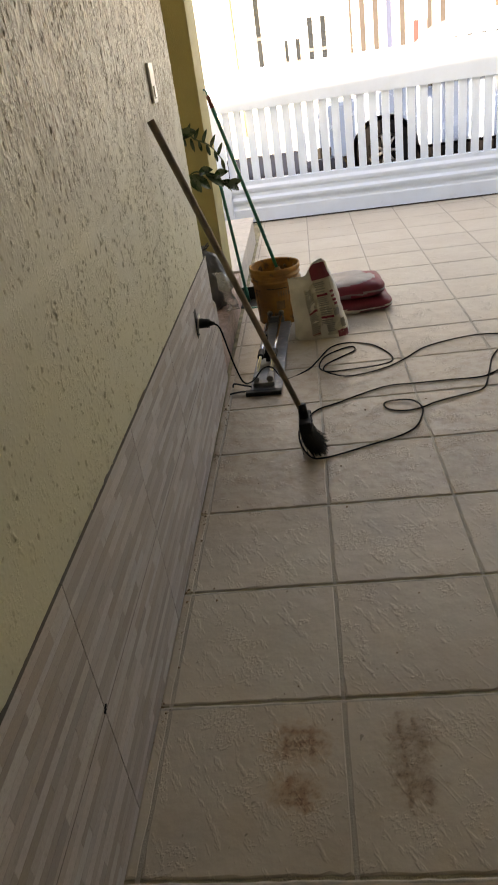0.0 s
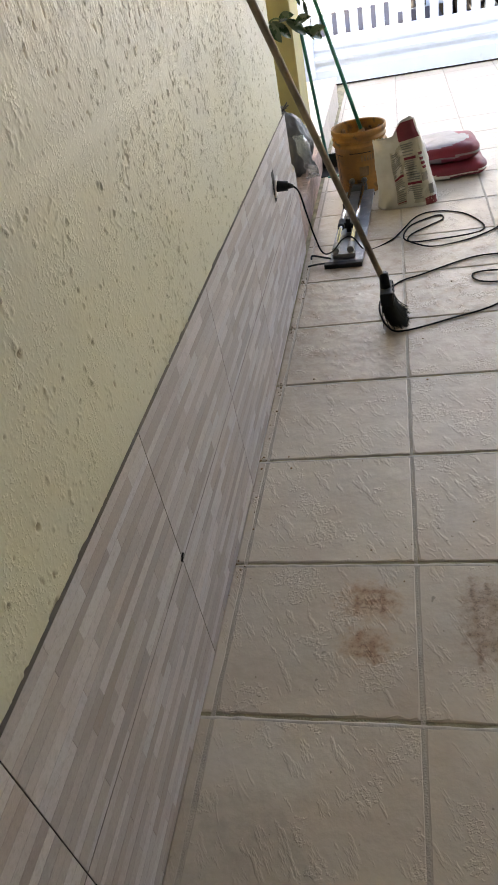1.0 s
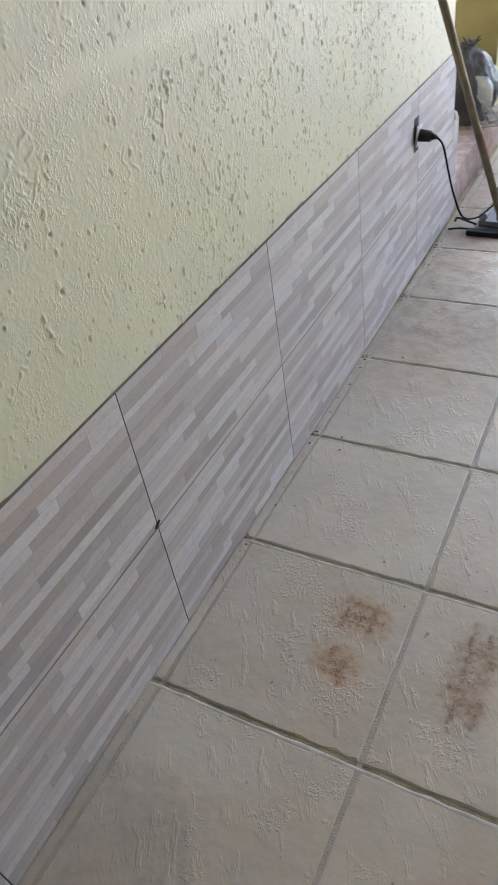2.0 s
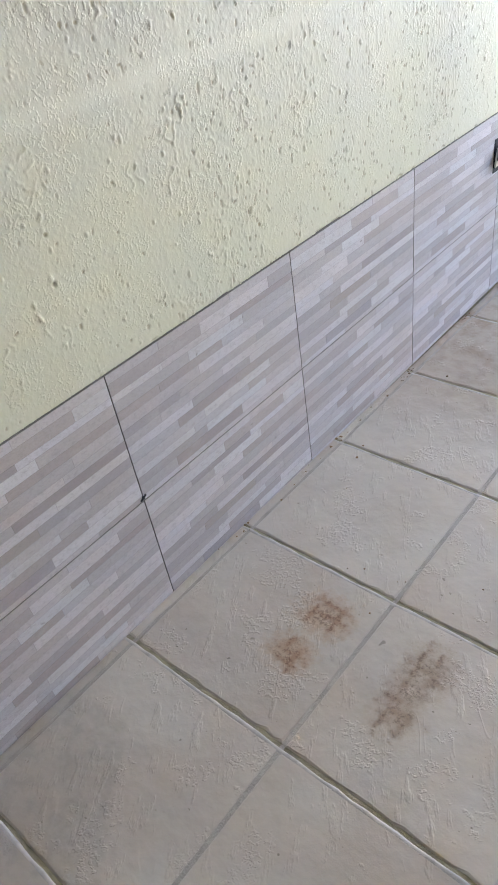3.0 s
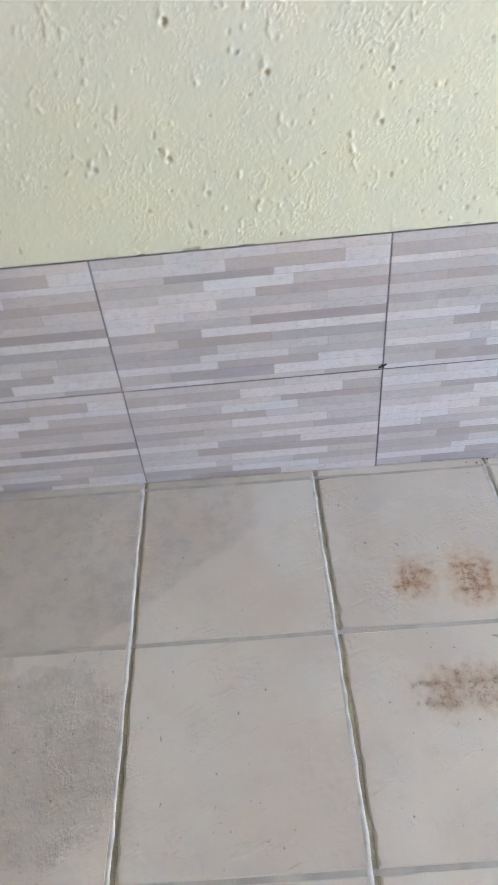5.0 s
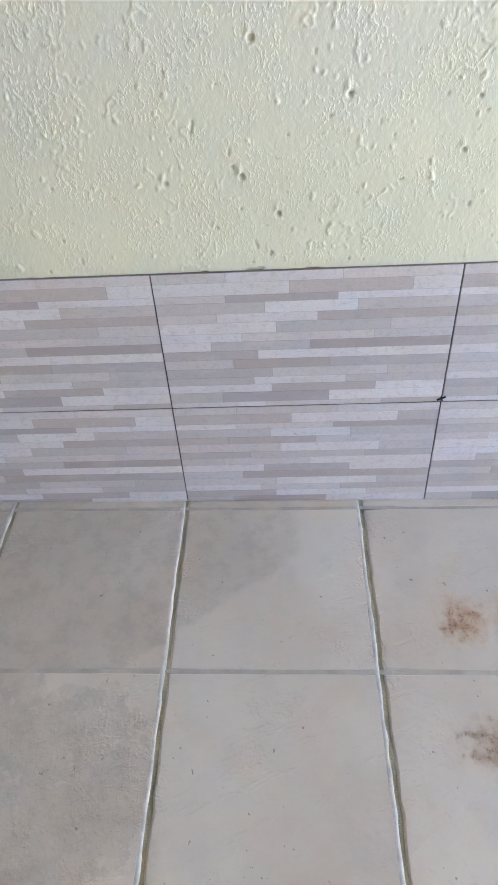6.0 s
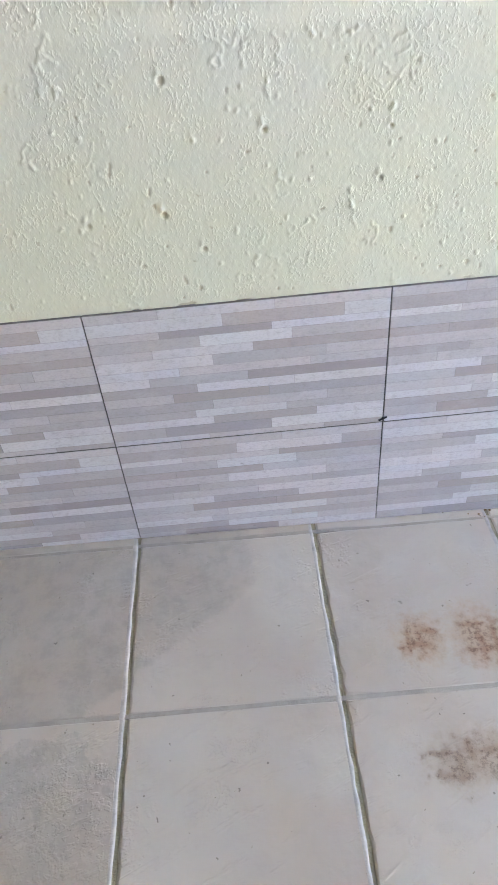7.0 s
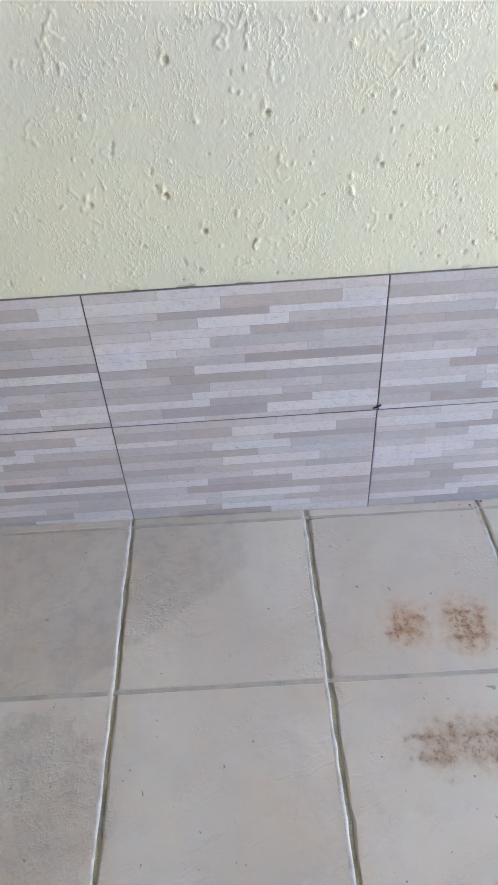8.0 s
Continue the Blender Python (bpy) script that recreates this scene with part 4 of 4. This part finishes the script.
def refuse_bag():
    s = thing("refuse_bag", "bulging dark plastic refuse bag on the porch step", "bag", (-0.165, 3.225, 0.116))
    bm = bmesh.new()
    bmesh.ops.create_icosphere(bm, subdivisions=5, radius=1)
    for v in bm.verts:
        d = v.co.copy()
        r = 0.97 + 0.09 * noise.noise(d * 1.4) + 0.05 * noise.noise(d * 3.4 + Vector((3, 0, 0))) + 0.07 * (1 - abs(noise.noise(Vector((d.x * 5, d.y * 5, d.z * 2.2 + d.x))))) ** 5 + 0.03 * (1 - abs(noise.noise(d * 8.5))) ** 4
        narrow = 1 - 0.30 * max(0, d.z) ** 2
        v.co = Vector((d.x * 0.170 * r * narrow, d.y * 0.140 * r * narrow, max(0, 0.155 + d.z * 0.185 * r)))
    part("body", bm, BLACK_FILM, s, smooth=True)
    knot = bmesh.new()
    for i in range(9):
        a = i * 0.7
        tube([(0.02, 0, 0.32), (0.02 + 0.02 * math.cos(a), 0.02 * math.sin(a), 0.345), (0.02 + 0.045 * math.cos(a), 0.045 * math.sin(a), 0.36 + 0.01 * math.sin(3 * a))], lambda u: 0.009 - 0.006 * u, 6, 3, knot)
    part("tied_neck", knot, BLACK_FILM, s, "gathered bag neck", smooth=True)
    film = thing("plastic_film", "crumpled clear plastic film beside the refuse bag", "plastic film", (0.0, 3.11, 0.0))
    def crumple(u, v):
        x, z = -0.035 + 0.07 * u, 0.1175 + 0.23 * v
        q = Vector((x * 20, z * 14, 3))
        return Vector((x - 0.06 * v * v + 0.022 * noise.noise(q * 1.7), -0.03 * math.sin(3.2 * v) + 0.04 * noise.noise(q), z))
    sh = sheet(crumple, 22, 36)
    bmesh.ops.solidify(sh, geom=sh.faces[:], thickness=0.0015)
    part("sheet", sh, CLEAR, film, smooth=True)


def dustpan():
    d = thing("dustpan", "long-handled dustpan with a green stick and a dark pan", "dustpan", (0.06, 3.74, fz(3.74)))
    bm = box(-0.10, 0.09, -0.075, 0.10, 0.0, 0.006)
    box(-0.10, 0.09, 0.094, 0.10, 0.006, 0.09, bm)
    box(-0.10, -0.094, -0.06, 0.094, 0.006, 0.07, bm)
    box(0.084, 0.09, -0.06, 0.094, 0.006, 0.07, bm)
    part("pan", bm, BLACK, d, "black plastic pan", bevel=0.002)
    part("lip", box(-0.04, 0.09, -0.100, -0.0755, 0.0, 0.008), GREEN, d, "pale green rubber lip", bevel=0.003)
    part("handle", rod((-0.040, 0.05, 0.03), (-0.105, -0.05, 0.83), 0.010), GREEN, d, "green coated tube", smooth=True)
    part("socket", rod((-0.038, 0.053, 0.006), (-0.047, 0.04, 0.11), 0.016, 0.013), GREEN, d, smooth=True)


def leaf_mesh(bm, base, tip, width, up):
    """A pointed, folded leaf from base to tip."""
    base, tip = Vector(base), Vector(tip)
    way = tip - base
    side = way.cross(Vector(up)).normalized()
    lift = side.cross(way).normalized()
    rows = []
    for i in range(9):
        u = i / 8
        w = width * math.sin(math.pi * min(1, u * 0.94 + 0.06)) ** 0.7 * (1 - 0.25 * u)
        mid = base + way * u + lift * (0.10 * way.length * math.sin(math.pi * u))
        rows.append([bm.verts.new(mid + side * (w * k) + lift * (0.35 * w * abs(k))) for k in (-1, -0.5, 0, 0.5, 1)])
    for lo, hi in zip(rows, rows[1:]):
        for k in range(4):
            bm.faces.new((lo[k], lo[k + 1], hi[k + 1], hi[k]))


def potted_plant():
    px, py = -0.41, 2.97
    p = thing("potted_plant", "potted plant with glossy dark green leaves on the porch", "plant", (px, py, 0.116))
    part("pot", lathe([(0.0, 0.0), (0.10, 0.0), (0.135, 0.22), (0.15, 0.222), (0.152, 0.26), (0.138, 0.262), (0.13, 0.22), (0.0, 0.215)], 32), POT, p, "clay pot", smooth=True)
    shift = Vector((px, py, 0.116))
    rng = random.Random(2)
    stems = {
        "a": [(-0.40, 2.98, 0.33), (-0.26, 3.03, 0.80), (-0.12, 3.0, 1.075), (-0.05, 3.0, 1.05), (0.02, 3.0, 1.01), (0.075, 3.0, 0.93)],
        "b": [(-0.41, 2.96, 0.33), (-0.25, 3.02, 0.72), (-0.11, 3.0, 0.885), (-0.04, 3.0, 0.89), (0.04, 3.0, 0.85), (0.095, 3.0, 0.785)],
    }
    for key, pts in stems.items():
        pts = [Vector(q) - shift for q in pts]
        part("stem", tube(pts, lambda u: 0.006 - 0.003 * u, 6), STEM, p, smooth=True)
        a, b, c, d = pts[2:]
        for i in range(11 if key == "a" else 6):
            u = (i + 0.4) / (11 if key == "a" else 6)
            seg = min(2, int(u * 3))
            q = (a, b, c)[seg].lerp((b, c, d)[seg], u * 3 - seg)
            bm = bmesh.new()
            up = 1 if i % 2 else -1
            if key == "a":
                tip = q + Vector((0.020 + 0.012 * up, -0.012 * up, 0.058 * up + rng.uniform(-0.008, 0.008)))
                leaf_mesh(bm, q, tip, 0.0105, (0, -1, 0.2))
            else:
                tip = q + Vector((0.080, -0.03 * up, 0.045 * up - 0.028 + rng.uniform(-0.015, 0.015)))
                leaf_mesh(bm, q, tip, 0.027, (0, -0.8, 0.6))
            part("leaf", bm, LEAF, p, smooth=True)
        # broad dark leaves low on the stem
        for dx, dz, wide in (((0.085, 0.015, 0.030), (-0.02, 0.08, 0.028)) if key == "a" else ((0.055, -0.085, 0.028),)):
            bm = bmesh.new()
            leaf_mesh(bm, a, a + Vector((dx, -0.03, dz)), wide, (0, -0.9, 0.4))
            part("leaf", bm, LEAF, p, smooth=True)


def wall_socket():
    s = thing("wall_socket", "white wall socket hanging loose with a black plug in it", "socket", (0.0, 1.845, 0.487))
    part("plate", box(0.001, 0.008, -0.021, 0.021, -0.034, 0.034), SWITCH, s, "white cover plate", bevel=0.004, m=pose(0.004, 0, 0, 6, 8, 0))
    # Thin black sheet gives the darkness of the hole behind the plate.
    part("wall_box", box(0.0006, 0.0012, -0.024, 0.024, -0.054, 0.056), BLACK, s, "black sheet standing in for the dark open wall box")
    plug = part("plug", rod((0.012, 0, 0), (0.052, -0.002, -0.003), 0.02, 0.017, 20), BLACK, s, "black round plug", smooth=True)
    part("collar", rod((0.052, -0.002, -0.003), (0.072, -0.002, -0.006), 0.012, 0.006), BLACK, plug, smooth=True)


def wall_switch():
    s = thing("wall_switch", "white plastic switch plate on the plaster wall", "switch", (-0.009, 1.836, 1.336))
    part("plate", box(0.002, 0.013, -0.037, 0.037, -0.06, 0.06), SWITCH, s, bevel=0.004)
    part("rocker", box(0.013, 0.017, -0.018, 0.018, -0.042, -0.008), SWITCH, s, bevel=0.0015)
    part("slot", box(0.0132, 0.0145, -0.012, 0.012, -0.046, -0.043), BLACK, s)


CORD_A = [(0.29, 2.40), (0.40, 2.49), (0.45, 2.59), (0.53, 2.77), (0.63, 2.81), (0.75, 2.74), (0.82, 2.59), (0.82, 2.48), (0.75, 2.44), (0.61, 2.44), (0.50, 2.44),
          (0.46, 2.51), (0.49, 2.64), (0.57, 2.72), (0.64, 2.75), (0.65, 2.69), (0.58, 2.62), (0.50, 2.54), (0.48, 2.45), (0.52, 2.39), (0.59, 2.36), (0.70, 2.38),
          (0.80, 2.43), (0.89, 2.51), (1.00, 2.63), (1.15, 2.70), (1.30, 2.73), (1.43, 2.69), (1.44, 2.60), (1.36, 2.53), (1.29, 2.42), (1.23, 2.24), (1.17, 2.08)]
CORD_B = [(1.07, 2.03), (0.96, 1.99), (0.87, 1.94), (0.80, 1.93), (0.74, 1.96), (0.73, 2.02), (0.78, 2.04), (0.85, 2.01), (0.88, 1.93), (0.86, 1.84), (0.82, 1.76),
          (0.74, 1.70), (0.62, 1.65), (0.53, 1.61), (0.45, 1.585), (0.40, 1.60), (0.36, 1.72), (0.36, 1.87), (0.43, 2.01), (0.53, 2.07), (0.66, 2.15), (0.77, 2.20),
          (0.90, 2.20), (1.05, 2.20), (1.19, 2.20), (1.28, 2.26), (1.43, 2.38), (1.75, 2.42), (2.2, 2.30)]


def extension_cord():
    drop = [(0.070, 1.843, 0.481), (0.088, 1.86, 0.45), (0.10, 1.90, 0.35), (0.11, 1.96, 0.24), (0.125, 2.06, 0.12), (0.15, 2.22, 0.055), (0.19, 2.32, 0.066), (0.235, 2.34, 0.06)]
    lie = [(x, y, fz(y) + 0.0045) for x, y in CORD_A + CORD_B]
    # lift the strands where they cross
    for i in (7, 8, 18, 19, 40, 41):
        x, y, z = lie[i]
        lie[i] = (x, y, z + 0.007)
    c = thing("extension_cord", "black rubber extension cord looped over the floor tiles", "cable", (0.9, 2.2, fz(2.2)))
    bm = tube([Vector(q) - Vector((0.9, 2.2, fz(2.2))) for q in drop + lie], 0.0036, 8, 6)
    part("cord", bm, CORD, c, smooth=True)


refuse_bag()
dustpan()
potted_plant()
wall_socket()
wall_switch()
extension_cord()
lump = bmesh.new()
bmesh.ops.create_icosphere(lump, subdivisions=3, radius=0.019)
for v in lump.verts:
    v.co = v.co * (1 + 0.35 * noise.noise(v.co * 30))
    v.co.x *= 0.7
tagged(part("mortar_lump", lump, MORTAR, smooth=True, m=pose(-0.012, 2.405, 0.382)), "rough lump of pale mortar stuck to the tile edge", "mortar lump")

# crumbs of mortar and dirt swept against the wall
rng = random.Random(12)
crumbs = bmesh.new()
for i in range(90):
    if i < 50:
        x, y = abs(rng.gauss(0.004, 0.012)) + 0.002, rng.uniform(0.3, 2.4)
        if i % 2:
            y = PY * rng.randint(1, 5) + rng.gauss(0, 0.012)
    elif i < 62:
        x, y = C0 + rng.gauss(0, 0.006), rng.uniform(0.5, 2.3)
    else:
        x, y = rng.uniform(0.05, 1.0), rng.uniform(0.2, 2.2)
    size = rng.uniform(0.0012, 0.0034)
    bmesh.ops.create_icosphere(crumbs, subdivisions=1, radius=size, matrix=Matrix.LocRotScale((x, y, fz(y) + size * 0.5), None, (rng.uniform(0.7, 1.6), rng.uniform(0.7, 1.6), 0.7)))
tagged(part("floor_debris", crumbs, BROWN_MUD), "scattered dark crumbs of dried mortar on the tiles", "debris", kind="stuff")

# ---- street behind the gate ----
ground = tagged(part("ground", box(-400, 400, GATE_Y + 0.125, 900, -0.5, -0.13), CONCRETE), "sunlit concrete ground", "ground", kind="structure")
road = tagged(part("road", box(-60, 60, 7.3, 12.2, -0.126, -0.112), SHADED_ASPHALT), "asphalt road, coloured dark blue for shade", "road", kind="structure")
kerb = tagged(part("kerb", box(-60, 60, GATE_Y + 0.13, 7.25, -0.125, -0.06), CONCRETE, bevel=0.02), "concrete kerb and pavement outside the gate", "kerb", kind="structure")


def car():
    c = thing("parked_car", "silver-blue hatchback parked along the street", "car", (0.47, 8.1, -0.112))
    wheels = (0.97, 3.45)
    outline = [(0.02, 0.30), (0.0, 0.50), (0.06, 0.70), (0.35, 0.83), (1.05, 0.93), (1.75, 1.42), (2.1, 1.50), (3.1, 1.50), (3.75, 1.35), (4.05, 0.98), (4.10, 0.45), (4.05, 0.28)]
    low = []
    for wx in reversed(wheels):
        low += [(wx + 0.39 * math.cos(a), 0.33 + 0.39 * math.sin(a)) for a in (math.pi * i / 12 for i in range(13)) if 0.33 + 0.39 * math.sin(a) > 0.24]
    bm = bmesh.new()
    pts = [(x, z * 1.08) for x, z in outline] + [(x, max(z, 0.24)) for x, z in low]
    ring = [bm.verts.new((x, 0.0, z)) for x, z in pts]
    face = bm.faces.new(ring)
    out = bmesh.ops.extrude_face_region(bm, geom=[face])
    for v in out["geom"]:
        if isinstance(v, bmesh.types.BMVert):
            v.co.y += 1.65
    for v in bm.verts:
        # the cabin narrows towards the roof
        if v.co.z > 0.95:
            v.co.y += (0.825 - v.co.y) * 0.22 * (v.co.z - 0.95) / 0.55
    bmesh.ops.recalc_face_normals(bm, faces=bm.faces)
    body = part("body", bm, SHADED_CAR_PAINT, c, bevel=0.035)
    part("sill", box(1.38, 3.04, -0.006, 0.03, 0.21, 0.30), TYRE, body, "black sill", bevel=0.01)
    part("bumper_intake", box(0.10, 0.34, -0.008, 0.02, 0.34, 0.46), BLACK, body, bevel=0.02)
    part("headlight", box(0.05, 0.36, -0.006, 0.05, 0.66, 0.78), LAMP_GLASS, body, bevel=0.02)
    part("front_grille", box(-0.012, 0.03, 0.35, 1.30, 0.34, 0.52), BLACK, body, bevel=0.01)
    part("door_line", box(1.42, 1.43, -0.004, 0.01, 0.30, 0.95), BLACK, body)
    part("door_line", box(2.50, 2.51, -0.004, 0.01, 0.30, 0.95), BLACK, body)
    part("door_handle", box(2.28, 2.44, -0.022, 0.0, 0.82, 0.85), CAST, body, bevel=0.008)
    part("mirror", box(1.42, 1.58, -0.16, -0.01, 0.95, 1.06), BLACK, body, bevel=0.03)
    for x0, x1, t0, t1 in ((1.45, 2.42, 1.78, 2.42), (2.52, 3.5, 2.52, 3.2)):
        g = bmesh.new()
        v = [g.verts.new(q) for q in ((x0, -0.004, 0.97), (x1, -0.004, 0.97), (t1, 0.125, 1.40), (t0, 0.125, 1.40))]
        g.faces.new(v)
        bmesh.ops.solidify(g, geom=g.faces[:], thickness=0.012)
        part("side_window", g, CAR_GLASS, body)
    for wx in wheels:
        for yy, side in ((0.0, 1), (1.65, -1)):
            tyre = lathe([(0.20, -0.09), (0.315, -0.095), (0.33, -0.06), (0.33, 0.06), (0.315, 0.095), (0.20, 0.09)], 36)
            w = part("wheel", tyre, TYRE, c, smooth=True, m=pose(wx, yy + side * 0.11, 0.33, 90, 0, 0))
            rim = lathe([(0.20, -0.085), (0.185, -0.09), (0.175, -0.07), (0.175, 0.08)], 36)
            for k in range(7):
                a = 2 * math.pi * k / 7
                rod((0.03 * math.cos(a), 0.03 * math.sin(a), 0.082 * side), (0.18 * math.cos(a), 0.18 * math.sin(a), 0.082 * side), 0.018, 0.012, 8, rim)
            rod((0, 0, 0.06 * side), (0, 0, 0.09 * side), 0.05, 0.045, 16, rim)
            part("rim", rim, RIM, w, "spoked alloy rim", smooth=True)
            part("hub_shade", rod((0, 0, -0.01), (0, 0, 0.01), 0.174, sides=28), TYRE, w)
    # Lower part stands in for the dark shade beneath the car.
    part("underbody", box(0.55, 3.86, 0.23, 1.42, 0.12, 0.68), TYRE, c, "black arch lining and underbody, filling in the shade under the car")


def house(name, label, x0, x1, y, tall, wall, door_spans, window_spans):
    h = thing(name, label, "house", ((x0 + x1) / 2, y, -0.13))
    w = (x1 - x0) / 2
    part("wall", box(-w, w, 0, 7, 0, tall), wall, h)
    roof = bmesh.new()
    a = [roof.verts.new(q) for q in ((-w - 0.4, -0.5, tall), (w + 0.4, -0.5, tall), (w + 0.4, 7.5, tall), (-w - 0.4, 7.5, tall), (-w - 0.4, 3.5, tall + 1.5), (w + 0.4, 3.5, tall + 1.5))]
    for q in ((0, 1, 5, 4), (2, 3, 4, 5), (0, 4, 3), (1, 2, 5), (3, 2, 1, 0)):
        roof.faces.new([a[i] for i in q])
    part("roof", roof, ROOF_TILE, h, "clay tile roof")
    mid = (x0 + x1) / 2
    for d0, d1, top, mt in door_spans:
        d = part("door", box(d0 - mid, d1 - mid, -0.03, 0.02, 0.02, top), mt, h, bevel=0.006)
        part("frame", box(d0 - mid - 0.06, d0 - mid - 0.003, -0.05, 0.02, 0.02, top + 0.05), DARK_BROWN, d)
    for d0, d1, lo, hi in window_spans:
        win = part("window", box(d0 - mid, d1 - mid, -0.02, 0.02, lo, hi), CAR_GLASS, h, bevel=0.004)
        part("frame", box(d0 - mid, d1 - mid, -0.04, -0.021, (lo + hi) / 2 - 0.03, (lo + hi) / 2 + 0.03), CAST, win)
        part("sill", box(d0 - mid - 0.08, d1 - mid + 0.08, -0.12, 0.0, lo - 0.08, lo - 0.003), CONCRETE, win)


car()
BLUE_DOOR = plain("blue_door_paint", (0.03, 0.05, 0.12), 0.5, vary=0.15)
RED_DOOR = plain("red_door_paint", (0.07, 0.02, 0.025), 0.5, vary=0.2)
house("yellow_house", "yellow painted house across the street", -12.0, -0.75, 16.0, 3.6, HOUSE_YELLOW, [(-3.2, -2.3, 2.1, DARK_BROWN)], [(-5.6, -4.2, 1.0, 2.2)])
house("white_house", "pale house across the street with dark doors and windows", -0.74, 9.0, 16.3, 3.4, HOUSE_WALL, [(1.75, 2.28, 2.6, DARK_BROWN), (2.34, 2.58, 2.6, BLUE_DOOR), (2.64, 2.92, 2.6, DARK_BROWN), (2.98, 3.30, 1.75, RED_DOOR), (3.36, 3.70, 2.6, DARK_BROWN)], [(-0.36, -0.18, 1.1, 2.6), (0.30, 0.62, 0.9, 1.75), (0.75, 1.25, 0.9, 2.1), (4.6, 5.6, 0.9, 2.0)])


# ---- floor tiles, piece by piece ----
lay_tiles()
